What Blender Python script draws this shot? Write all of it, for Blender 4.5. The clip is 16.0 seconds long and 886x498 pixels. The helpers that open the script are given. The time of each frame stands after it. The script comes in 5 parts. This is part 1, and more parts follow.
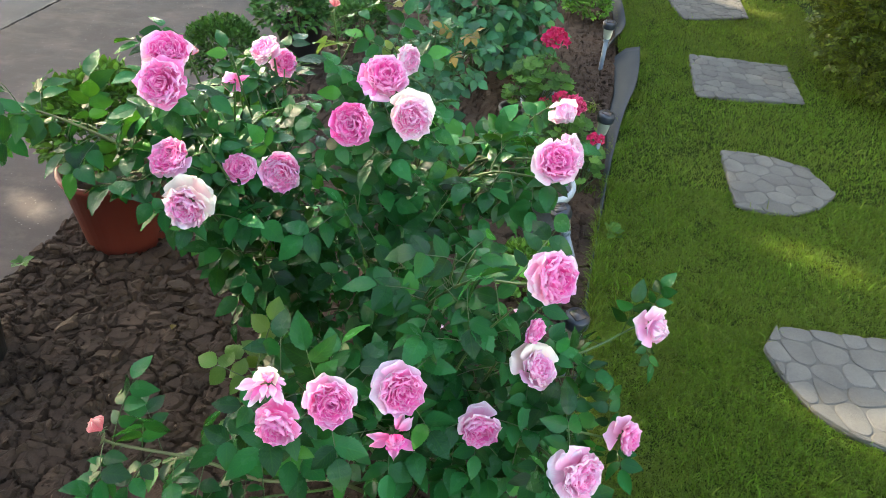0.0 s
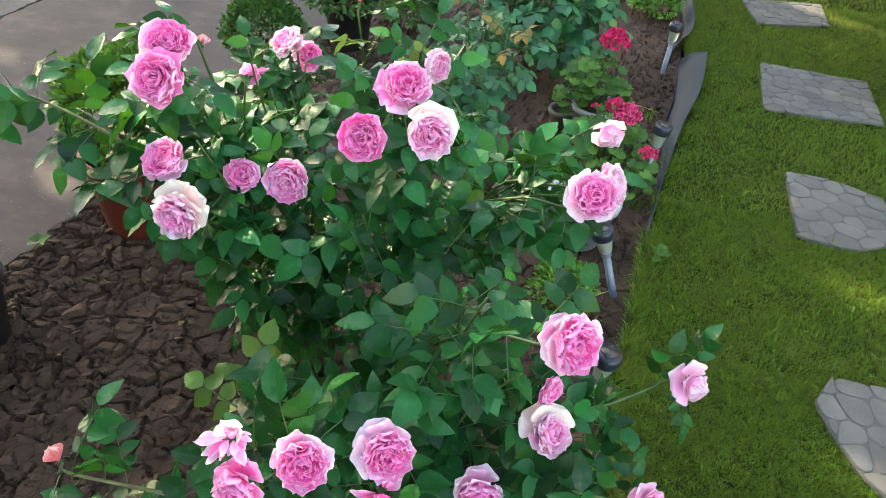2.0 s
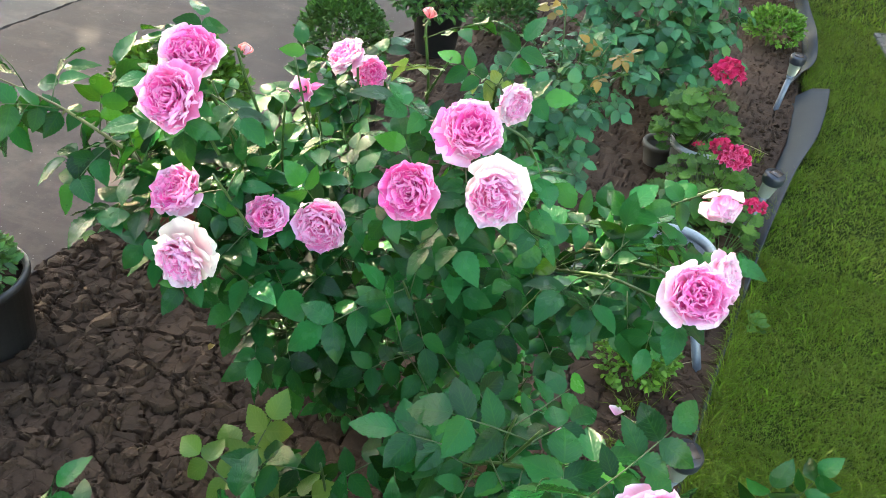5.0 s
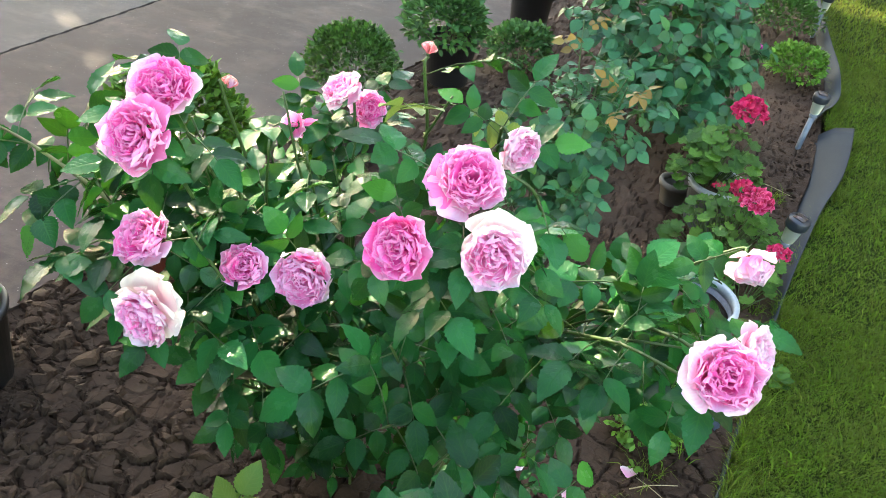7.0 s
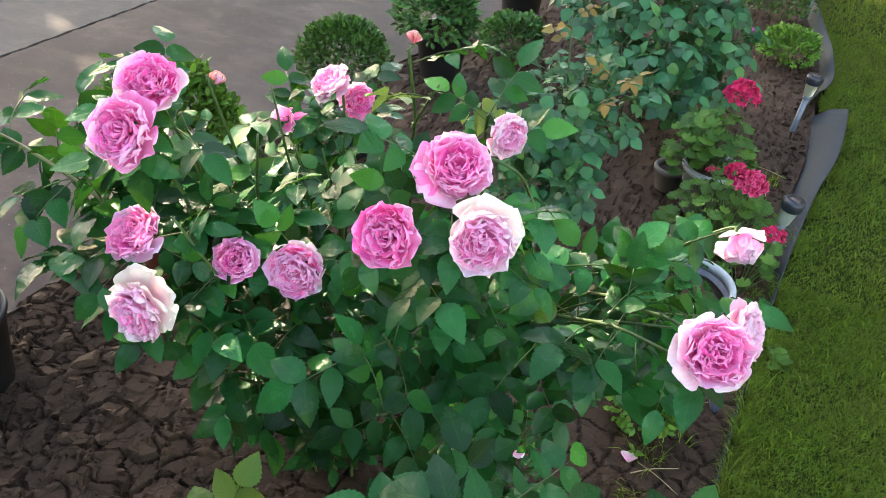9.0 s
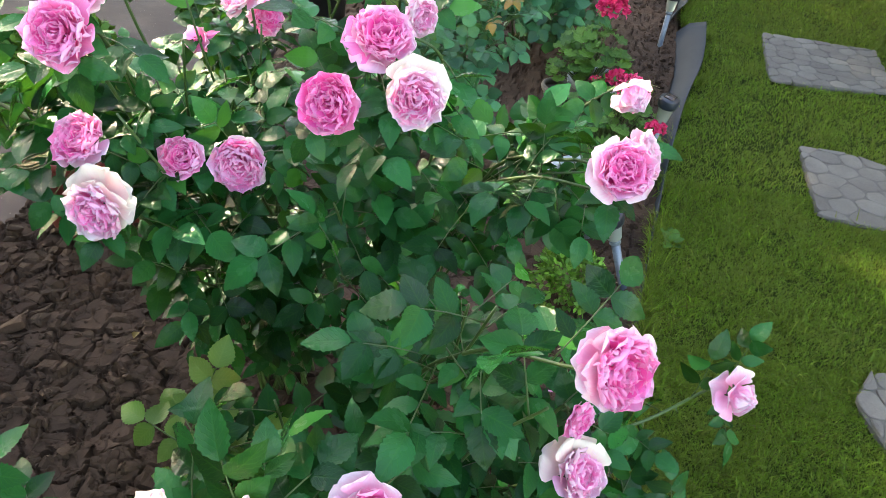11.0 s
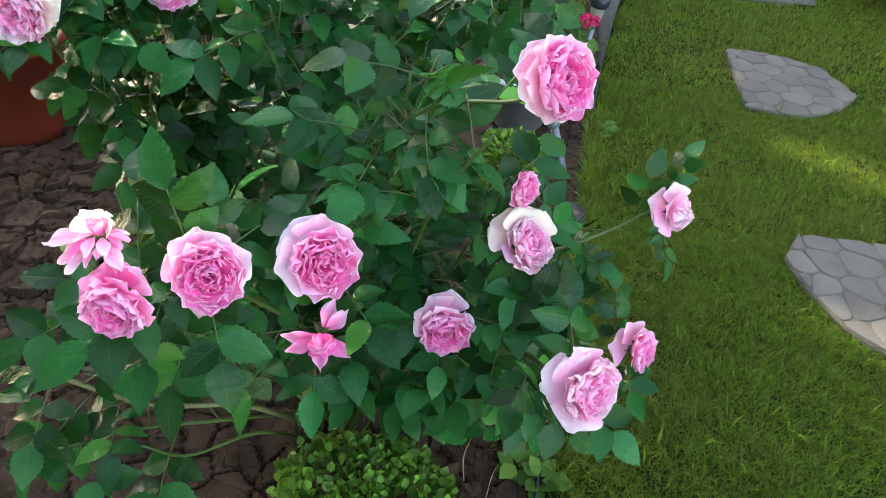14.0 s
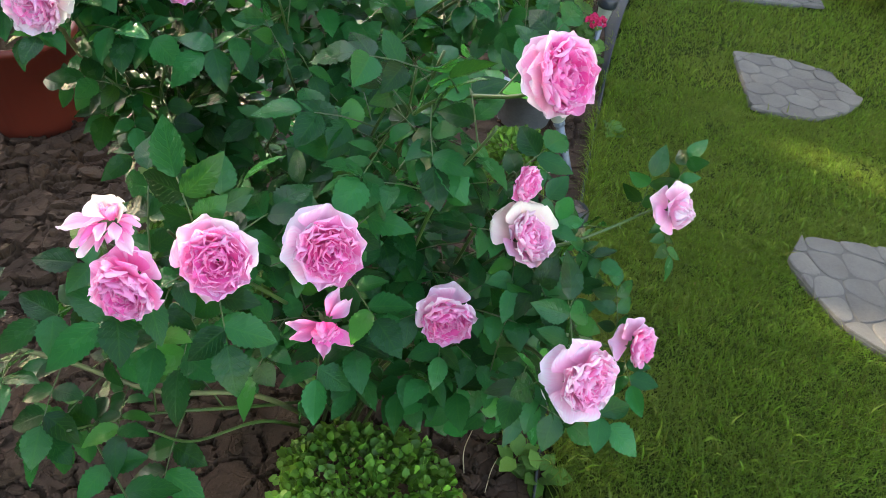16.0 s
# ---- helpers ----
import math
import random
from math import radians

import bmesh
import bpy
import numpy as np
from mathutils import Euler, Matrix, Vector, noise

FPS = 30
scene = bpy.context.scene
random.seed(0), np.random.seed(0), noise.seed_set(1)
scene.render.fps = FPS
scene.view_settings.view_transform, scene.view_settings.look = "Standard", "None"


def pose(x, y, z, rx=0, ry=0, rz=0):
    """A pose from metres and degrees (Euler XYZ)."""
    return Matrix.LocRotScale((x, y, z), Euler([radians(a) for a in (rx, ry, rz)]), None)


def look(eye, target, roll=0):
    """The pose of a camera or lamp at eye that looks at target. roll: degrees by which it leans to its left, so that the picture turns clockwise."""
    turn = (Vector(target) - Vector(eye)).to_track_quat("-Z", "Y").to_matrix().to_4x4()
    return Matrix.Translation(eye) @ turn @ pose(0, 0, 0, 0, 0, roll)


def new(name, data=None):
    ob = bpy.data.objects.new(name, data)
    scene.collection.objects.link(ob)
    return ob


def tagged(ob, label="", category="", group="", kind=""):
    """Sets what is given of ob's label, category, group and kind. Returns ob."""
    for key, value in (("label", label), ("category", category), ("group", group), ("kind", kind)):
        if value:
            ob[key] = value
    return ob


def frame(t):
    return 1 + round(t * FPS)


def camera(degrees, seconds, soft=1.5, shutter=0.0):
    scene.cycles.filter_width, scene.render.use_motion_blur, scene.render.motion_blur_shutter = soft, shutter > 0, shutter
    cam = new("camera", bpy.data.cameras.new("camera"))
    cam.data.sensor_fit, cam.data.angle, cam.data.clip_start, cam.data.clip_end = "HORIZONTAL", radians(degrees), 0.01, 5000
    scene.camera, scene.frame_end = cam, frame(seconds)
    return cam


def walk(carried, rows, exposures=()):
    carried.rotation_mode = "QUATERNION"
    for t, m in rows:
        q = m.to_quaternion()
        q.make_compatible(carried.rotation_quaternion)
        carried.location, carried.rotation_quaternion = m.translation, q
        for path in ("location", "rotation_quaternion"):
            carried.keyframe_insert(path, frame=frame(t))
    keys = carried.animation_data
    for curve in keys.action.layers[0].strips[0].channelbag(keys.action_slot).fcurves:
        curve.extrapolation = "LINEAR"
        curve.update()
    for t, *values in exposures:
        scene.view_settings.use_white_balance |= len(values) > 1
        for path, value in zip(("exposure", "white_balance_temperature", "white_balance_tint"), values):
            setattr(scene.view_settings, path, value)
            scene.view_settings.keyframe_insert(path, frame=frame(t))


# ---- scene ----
cam = camera(63.9, 16.0, soft=0.6)
PATH = [
    (0, (0.14, 0.089, 1.404), (0.048, 1.695, 0.215), 4.0),
    (0.5, (0.135, 0.096, 1.4), (0.007, 1.697, 0.209), 3.8),
    (1, (0.143, 0.137, 1.398), (-0.007, 1.735, 0.206), 4.1),
    (1.5, (0.157, 0.188, 1.398), (-0.033, 1.773, 0.194), 5.2),
    (2, (0.172, 0.255, 1.386), (-0.044, 1.815, 0.153), 5.8),
    (2.5, (0.17, 0.31, 1.383), (-0.058, 1.853, 0.131), 6.0),
    (3, (0.177, 0.362, 1.372), (-0.092, 1.903, 0.126), 6.2),
    (3.5, (0.167, 0.406, 1.37), (-0.161, 1.932, 0.119), 6.6),
    (4, (0.162, 0.453, 1.366), (-0.192, 1.971, 0.113), 7.3),
    (4.2, (0.158, 0.458, 1.361), (-0.205, 1.973, 0.107), 7.4),
    (6.3, (0.131, 0.583, 1.303), (-0.351, 2.099, 0.091), 7.1),
    (6.5, (0.131, 0.593, 1.303), (-0.35, 2.117, 0.099), 7.3),
    (7, (0.129, 0.598, 1.305), (-0.339, 2.132, 0.11), 7.7),
    (7.5, (0.138, 0.599, 1.304), (-0.343, 2.119, 0.098), 7.2),
    (8, (0.141, 0.604, 1.303), (-0.348, 2.118, 0.092), 6.6),
    (8.2, (0.145, 0.604, 1.303), (-0.35, 2.121, 0.097), 6.5),
    (10.3, (0.141, 0.513, 1.285), (-0.169, 2.066, 0.063), 4.8),
    (10.5, (0.136, 0.491, 1.277), (-0.138, 2.043, 0.045), 4.8),
    (11, (0.14, 0.432, 1.25), (-0.035, 1.982, -0.002), 5.0),
    (11.5, (0.154, 0.399, 1.214), (0.011, 1.919, -0.077), 5.3),
    (12, (0.16, 0.36, 1.191), (0.039, 1.857, -0.13), 5.7),
    (12.5, (0.16, 0.33, 1.159), (0.076, 1.818, -0.175), 6.1),
    (13, (0.159, 0.313, 1.135), (0.125, 1.807, -0.194), 6.3),
    (13.5, (0.163, 0.292, 1.104), (0.124, 1.823, -0.181), 5.6),
    (14, (0.168, 0.288, 1.083), (0.16, 1.811, -0.213), 6.1),
    (14.5, (0.168, 0.284, 1.077), (0.17, 1.803, -0.225), 6.9),
    (15, (0.158, 0.281, 1.079), (0.179, 1.796, -0.227), 7.6),
    (15.5, (0.169, 0.28, 1.079), (0.181, 1.795, -0.226), 7.4),
    (16, (0.172, 0.272, 1.086), (0.149, 1.793, -0.212), 6.6),
]
walk(cam, [(t, look(eye, target, roll)) for t, eye, target, roll in PATH],
     exposures=[(0.0, 3.20, 8000, 8), (2.5, 3.23, 8000, 9), (3.5, 3.32, 8000, 9), (4.1, 3.42, 8000, 7), (6.5, 3.46, 8000, 7), (7.2, 3.42, 8000, 8), (8.0, 3.22, 8000, 11), (10.5, 3.14, 8000, 13), (11.5, 3.29, 8000, 12), (12.5, 3.17, 8000, 13), (16.0, 3.17, 8000, 13)])

# ---- world and sun ----
SUN_EL, SUN_AZ = 30.0, 148.0      # degrees above the horizon; compass turn of the sun's place, seen from above
world = bpy.data.worlds.new("sky")
scene.world = world
world.use_nodes = True
wn = world.node_tree
sky = wn.nodes.new("ShaderNodeTexSky")
sky.sky_type, sky.sun_disc = "NISHITA", False
sky.sun_elevation, sky.sun_rotation = radians(SUN_EL), radians(90 - SUN_AZ + 0)
wn.links.new(sky.outputs[0], wn.nodes["Background"].inputs[0])
wn.nodes["Background"].inputs[1].default_value = 0.15
sun_data = bpy.data.lights.new("sun", "SUN")
sun_data.energy, sun_data.angle, sun_data.color = 2.0, radians(0.6), (1.0, 0.93, 0.78)
sun = new("sun", sun_data)
sd = Vector((math.cos(radians(SUN_AZ)) * math.cos(radians(SUN_EL)), math.sin(radians(SUN_AZ)) * math.cos(radians(SUN_EL)), math.sin(radians(SUN_EL))))
sun.matrix_world = look(sd * 30, (0, 0, 0))

rng = np.random.default_rng(7)

# places inside the bushes that the sun reaches between the leaves: centre and radius
LIT = [((-0.26, 1.52, 0.38), 0.07), ((-0.20, 1.60, 0.36), 0.06), ((-0.18, 1.73, 0.30), 0.07), ((-0.036, 1.276, 0.40), 0.06), ((0.04, 1.24, 0.36), 0.06), ((-0.26, 1.204, 0.505), 0.05), ((-0.38, 1.70, 0.38), 0.07), ((0.175, 1.40, 0.78), 0.06), ((-0.13, 1.44, 0.86), 0.06), ((-0.05, 1.42, 0.30), 0.06), ((0.06, 1.30, 0.70), 0.05), ((-0.10, 1.55, 0.35), 0.06)]


# ---- materials ----
class Graph:
    """Short hand for a node material."""

    def __init__(self, name):
        self.m = bpy.data.materials.new(name)
        self.m.use_nodes = True
        self.t = self.m.node_tree
        self.bsdf = self.t.nodes["Principled BSDF"]
        self.out = self.t.nodes["Material Output"]

    def node(self, kind, **sockets):
        n = self.t.nodes.new("ShaderNode" + kind)
        for k, v in sockets.items():
            self.put(n.inputs[int(k[1:])] if k[0] == "i" and k[1:].isdigit() else n.inputs[k.replace("_", " ")], v)
        return n

    def put(self, socket, v):
        if isinstance(v, bpy.types.NodeSocket):
            self.t.links.new(v, socket)
        else:
            socket.default_value = v

    def noise(self, scale, detail=4, rough=0.55, coord="Object", dist=0.0):
        return self.node("TexNoise", Vector=self.coord(coord), Scale=scale, Detail=detail, Roughness=rough, Distortion=dist).outputs[0]

    def coord(self, which="Object"):
        if which == "World":
            return self.node("NewGeometry").outputs["Position"]
        return self.node("TexCoord").outputs[which]

    def math(self, op, a, b=0.0, c=0.0):
        n = self.node("Math", i0=a, i1=b, i2=c)
        n.operation = op
        return n.outputs[0]

    def mix(self, f, a, b, blend="MIX"):
        n = self.t.nodes.new("ShaderNodeMix")
        n.data_type, n.blend_type = "RGBA", blend
        self.put(n.inputs["Factor"], f)
        self.put(n.inputs[6], (*a, 1) if isinstance(a, tuple) else a)
        self.put(n.inputs[7], (*b, 1) if isinstance(b, tuple) else b)
        return n.outputs[2]

    def span(self, v, lo, hi, a=0.0, b=1.0):
        return self.node("MapRange", i0=v, i1=lo, i2=hi, i3=a, i4=b).outputs[0]

    def bump(self, height, strength=0.4, dist=0.002):
        n = self.node("Bump", Strength=strength, Distance=dist, Height=height)
        self.put(self.bsdf.inputs["Normal"], n.outputs[0])
        return n.outputs[0]

    def base(self, colour, rough=0.6, spec=0.5, metal=0.0):
        self.put(self.bsdf.inputs["Base Color"], (*colour, 1) if isinstance(colour, tuple) else colour)
        self.put(self.bsdf.inputs["Roughness"], rough)
        self.put(self.bsdf.inputs["Specular IOR Level"], spec)
        self.put(self.bsdf.inputs["Metallic"], metal)

    def thin(self, colour, amount):
        """Lets light through a leaf or a petal."""
        tr = self.node("BsdfTranslucent")
        self.put(tr.inputs[0], (*colour, 1) if isinstance(colour, tuple) else colour)
        mx = self.node("MixShader", i0=amount, i1=self.bsdf.outputs[0], i2=tr.outputs[0])
        self.t.links.new(mx.outputs[0], self.out.inputs[0])


def plain(name, a, b, rough=0.6, s1=6.0, s2=90.0, spec=0.5, metal=0.0, bump=0.2, dist=0.002, coord="Object", rnd=0.0):
    """Two colours mixed by coarse and fine noise, fine relief, and a shade of its own for each piece."""
    g = Graph(name)
    f = g.math("ADD", g.math("MULTIPLY", g.noise(s1, coord=coord), 0.65), g.math("MULTIPLY", g.noise(s2, coord=coord), 0.35))
    col = g.mix(g.span(f, 0.3, 0.7), a, b)
    if rnd:
        r = g.node("ObjectInfo").outputs["Random"]
        col = g.mix(1.0, col, g.node("CombineColor", i0=g.span(r, 0, 1, 1 - rnd, 1 + rnd), i1=g.span(r, 0, 1, 1 - rnd, 1 + rnd), i2=g.span(r, 0, 1, 1 - rnd, 1 + rnd)).outputs[0], "MULTIPLY")
    g.base(col, g.span(f, 0.3, 0.7, rough - 0.08, rough + 0.08), spec, metal)
    g.bump(g.noise(s2 * 1.5, coord=coord), bump, dist)
    return g.m


def leaf_material(name, a, b, pale, rough=0.42, spec=0.4, thin=0.18, island=False, patch=None, calm=0.42, relief=0.5):
    """Leaf skin: mid rib and side veins by the leaf's own u, v; each leaf a shade of its own."""
    g = Graph(name)
    uv = g.node("SeparateXYZ", i0=g.node("UVMap").outputs[0])
    u, v = uv.outputs[0], uv.outputs[1]
    au = g.math("ABSOLUTE", u)
    wave = g.math("SINE", g.math("MULTIPLY", g.math("SUBTRACT", v, g.math("MULTIPLY", au, 0.35)), 48.0))
    vein = g.math("MAXIMUM", g.span(wave, 0.75, 1.0), g.span(au, 0.10, 0.02))
    r = g.node("NewGeometry").outputs["Random Per Island"] if island else g.math("FRACT", g.math("ADD", g.node("ObjectInfo").outputs["Random"], g.math("MULTIPLY", g.node("NewGeometry").outputs["Random Per Island"], 0.6)))
    n = g.noise(14, coord="Object")
    col = g.mix(g.span(g.math("ADD", g.math("MULTIPLY", r, 0.7), g.math("MULTIPLY", n, 0.5)), 0.2, 1.0), a, b)
    own = g.math("FRACT", g.math("MULTIPLY", g.node("NewGeometry").outputs["Random Per Island"], 7.3))
    col = g.mix(g.span(own, 0.55, 1.0, 0.0, 0.14), col, pale)
    dull = g.span(g.math("FRACT", g.math("MULTIPLY", own, 5.7)), 0.0, 0.8, calm, 1.0)
    col = g.mix(1.0, col, g.node("CombineColor", i0=dull, i1=dull, i2=dull).outputs[0], "MULTIPLY")
    col = g.mix(g.span(r, 0.93, 0.99, 0.0, 0.28), col, pale)
    col = g.mix(g.math("MULTIPLY", vein, 0.06), col, pale)
    if patch:
        col = g.mix(g.span(g.noise(2.6, 6, 0.65), 0.48, 0.68, 0.0, 0.75), col, patch)
    g.base(col, g.span(n, 0.3, 0.7, rough - 0.07, rough + 0.1), spec)
    g.bump(g.math("SUBTRACT", g.math("ADD", g.math("MULTIPLY", g.noise(260), 0.3), g.math("MULTIPLY", g.noise(75), 2.0)), g.math("MULTIPLY", vein, 0.30)), relief, 0.0014)
    g.thin(g.mix(0.5, col, pale), thin)
    return g.m


def petal_material(name, root, edge, rim, thin=0.22):
    """A petal: deeper at its root, paler to its rim, with fine streaks along it."""
    g = Graph(name)
    uv = g.node("SeparateXYZ", i0=g.node("UVMap").outputs[0])
    u, v = uv.outputs[0], uv.outputs[1]
    streak = g.node("TexNoise", Vector=g.node("CombineXYZ", i0=g.math("MULTIPLY", u, 9.0), i1=g.math("MULTIPLY", v, 1.5), i2=g.node("ObjectInfo").outputs["Random"]).outputs[0], Scale=1.6, Detail=3.0).outputs[0]
    r = g.node("ObjectInfo").outputs["Random"]
    f = g.math("ADD", v, g.math("ADD", g.math("MULTIPLY", g.math("SUBTRACT", streak, 0.5), 0.5), g.math("MULTIPLY", g.math("SUBTRACT", r, 0.5), 0.5)))
    col = g.mix(g.span(f, 0.15, 0.85), root, edge)
    col = g.mix(g.span(g.math("ADD", f, g.math("MULTIPLY", g.math("ABSOLUTE", u), 0.25)), 0.78, 1.08), col, rim)
    g.base(col, 0.62, 0.25)
    g.put(g.bsdf.inputs["Sheen Weight"], 0.15)
    g.bump(streak, 0.25, 0.0008)
    g.thin(col, thin)
    return g.m


LEAF = leaf_material("rose_leaf", (0.0015, 0.020, 0.006), (0.012, 0.145, 0.034), (0.110, 0.36, 0.018), rough=0.22, spec=0.19, thin=0.17, calm=0.60, relief=0.45)
LEAF_LIGHT = leaf_material("young_rose_leaf", (0.045, 0.15, 0.018), (0.12, 0.26, 0.03), (0.36, 0.42, 0.12), thin=0.25)
LEAF_BLUE = leaf_material("dusty_rose_leaf", (0.0053, 0.0572, 0.0264), (0.0299, 0.1936, 0.0660), (0.1760, 0.2816, 0.0264), spec=0.35, rough=0.42, calm=0.65)
LEAF_RUST = leaf_material("rusty_young_leaf", (0.15, 0.10, 0.012), (0.30, 0.17, 0.022), (0.3, 0.3, 0.06))
LEAF_BOX = leaf_material("box_leaf", (0.0189, 0.0860, 0.0120), (0.0688, 0.2021, 0.0241), (0.1376, 0.2752, 0.0430), rough=0.5, island=True)
LEAF_MOUND = leaf_material("bright_shrub_leaf", (0.0344, 0.1290, 0.0103), (0.1204, 0.3096, 0.0241), (0.2236, 0.3956, 0.0430), rough=0.5, island=True)
LEAF_MUM = leaf_material("chrysanthemum_leaf", (0.022, 0.11, 0.030), (0.080, 0.25, 0.050), (0.20, 0.36, 0.07), rough=0.55, island=True)
LEAF_LIME = leaf_material("stonecrop_leaf", (0.042, 0.16, 0.012), (0.13, 0.34, 0.026), (0.24, 0.4, 0.07), rough=0.5, island=True)
LEAF_GER = leaf_material("geranium_leaf", (0.020, 0.095, 0.010), (0.090, 0.25, 0.022), (0.18, 0.32, 0.06), rough=0.5)
LEAF_THUJA = leaf_material("thuja_spray", (0.0141, 0.0352, 0.0026), (0.1144, 0.1716, 0.0106), (0.2816, 0.2992, 0.0440), rough=0.6, island=True)
GRASS = leaf_material("grass_blade", (0.019, 0.080, 0.003), (0.136, 0.325, 0.013), (0.55, 0.46, 0.13), rough=0.55, spec=0.2, thin=0.25, island=True, patch=(0.105, 0.155, 0.022), calm=0.22)
STEM = plain("green_stem", (0.022, 0.060, 0.012), (0.055, 0.105, 0.02), 0.5, 30, 200)
CANE = plain("brown_cane", (0.10, 0.085, 0.04), (0.13, 0.16, 0.05), 0.65, 20, 160, bump=0.4)
PETAL_DEEP = petal_material("petal_deep_pink", (0.92, 0.080, 0.43), (0.97, 0.21, 0.575), (0.98, 0.43, 0.72), thin=0.45)
PETAL_MID = petal_material("petal_mid_pink", (0.95, 0.18, 0.51), (0.98, 0.37, 0.67), (0.98, 0.61, 0.82), thin=0.45)
PETAL_PALE = petal_material("petal_pale_pink", (0.94, 0.38, 0.63), (0.95, 0.58, 0.74), (0.95, 0.78, 0.85), thin=0.45)
PETAL_CREAM = petal_material("petal_cream", (0.91, 0.60, 0.62), (0.93, 0.77, 0.70), (0.93, 0.86, 0.74), thin=0.42)
PETAL_CRIMSON = petal_material("petal_crimson", (0.42, 0.006, 0.06), (0.62, 0.016, 0.12), (0.78, 0.12, 0.28))
PETAL_PURPLE = petal_material("petal_purple", (0.22, 0.01, 0.12), (0.40, 0.03, 0.22), (0.55, 0.12, 0.35))
PETAL_CORAL = petal_material("petal_coral", (0.75, 0.14, 0.16), (0.85, 0.30, 0.28), (0.9, 0.5, 0.45))


def soil_material(name):
    g = Graph(name)
    big, mid, fine = g.noise(2.2, coord="World"), g.noise(17, 6, 0.65, coord="World"), g.noise(140, 5, 0.7, coord="World")
    f = g.math("ADD", g.math("MULTIPLY", big, 0.45), g.math("ADD", g.math("MULTIPLY", mid, 0.3), g.math("MULTIPLY", fine, 0.25)))
    col = g.mix(g.span(f, 0.33, 0.66), (0.017, 0.0090, 0.0052), (0.080, 0.047, 0.029))
    r = g.node("ObjectInfo").outputs["Random"]
    ri = g.node("NewGeometry").outputs["Random Per Island"]
    k = g.span(g.math("FRACT", g.math("ADD", r, ri)), 0, 1, 0.8, 1.25)
    col = g.mix(1.0, col, g.node("CombineColor", i0=k, i1=k, i2=k).outputs[0], "MULTIPLY")
    g.base(col, g.span(mid, 0.3, 0.7, 0.82, 0.97), 0.25)
    warp = g.node("VectorMath", i0=g.node("TexNoise", Vector=g.coord("World"), Scale=24.0, Detail=3.0).outputs[1], i1=(0.03, 0.03, 0.03), i2=g.coord("World"))
    warp.operation = "MULTIPLY_ADD"
    crack = g.node("TexVoronoi", Vector=warp.outputs[0], Scale=17.0)
    crack.feature = "DISTANCE_TO_EDGE"
    cracks = g.span(crack.outputs[0], 0.0, 0.045)
    g.bump(g.math("ADD", g.math("ADD", g.math("MULTIPLY", mid, 1.6), fine), g.math("MULTIPLY", cracks, 0.9)), 0.6, 0.006)
    return g.m


SOIL = soil_material("dry_clay_soil")


def concrete_material(name, a, b, stain):
    g = Graph(name)
    big, mid, fine = g.noise(1.1, 5, coord="World", dist=0.6), g.noise(9, 6, 0.65, coord="World"), g.noise(230, 3, coord="World")
    col = g.mix(g.span(g.math("ADD", g.math("MULTIPLY", big, 0.6), g.math("MULTIPLY", mid, 0.4)), 0.35, 0.65), a, b)
    col = g.mix(g.span(g.noise(3.3, 6, 0.7, coord="World"), 0.50, 0.68, 0, 0.75), col, stain)
    col = g.mix(g.span(g.noise(0.7, 4, coord="World"), 0.45, 0.62, 0, 0.45), col, tuple(0.62 * c for c in a))
    col = g.mix(g.span(fine, 0.62, 0.72, 0, 0.45), col, (0.10, 0.09, 0.085))
    turn = g.node("Mapping", Vector=g.coord("World"), Rotation=(0, 0, radians(62)), Scale=(0.55, 3.2, 1.0))
    streak = g.node("TexNoise", Vector=turn.outputs[0], Scale=2.4, Detail=7.0, Roughness=0.7).outputs[0]
    col = g.mix(g.span(streak, 0.50, 0.72, 0, 0.40), col, tuple(1.1 * c for c in stain))
    speck = g.node("TexVoronoi", Vector=g.coord("World"), Scale=42.0).outputs[0]
    col = g.mix(g.span(speck, 0.10, 0.04, 0, 0.7), col, (0.36, 0.32, 0.27))
    g.base(col, g.span(mid, 0.3, 0.7, 0.72, 0.92), 0.35)
    g.bump(g.math("ADD", mid, g.math("MULTIPLY", fine, 0.6)), 0.35, 0.003)
    return g.m


CONCRETE = concrete_material("worn_concrete", (0.0426, 0.0290, 0.0248), (0.0723, 0.0508, 0.0440), (0.1194, 0.0875, 0.0677))
CONCRETE_OLD = concrete_material("old_grey_concrete", (0.0611, 0.0507, 0.0470), (0.0950, 0.0792, 0.0710), (0.1222, 0.1006, 0.0857))
STONE = plain("cast_stone", (0.0711, 0.0662, 0.0562), (0.1459, 0.1350, 0.1156), 0.8, 9, 170, bump=0.8, dist=0.004, coord="World", rnd=0.18)
MORTAR = plain("dark_joint", (0.062, 0.060, 0.052), (0.105, 0.100, 0.086), 0.9, 12, 120, bump=0.5, coord="World")
LAWN = plain("lawn_soil", (0.011, 0.024, 0.003), (0.027, 0.038, 0.006), 0.95, 5, 60, spec=0.1, bump=0.6, dist=0.01, coord="World")
EARTH = plain("far_earth", (0.06, 0.09, 0.02), (0.10, 0.11, 0.04), 0.9, 0.5, 8, coord="World")
EDGING = plain("grey_plastic", (0.0387, 0.0447, 0.0490), (0.0533, 0.0602, 0.0645), 0.9, 4, 110, spec=0.1, bump=0.10, coord="World")
RED_PLASTIC = plain("maroon_plastic", (0.15, 0.024, 0.015), (0.21, 0.036, 0.023), 0.5, 7, 120, bump=0.12)
BLACK_PLASTIC = plain("black_plastic", (0.0136, 0.0136, 0.0153), (0.0289, 0.0281, 0.0289), 0.42, 6, 120, bump=0.12)
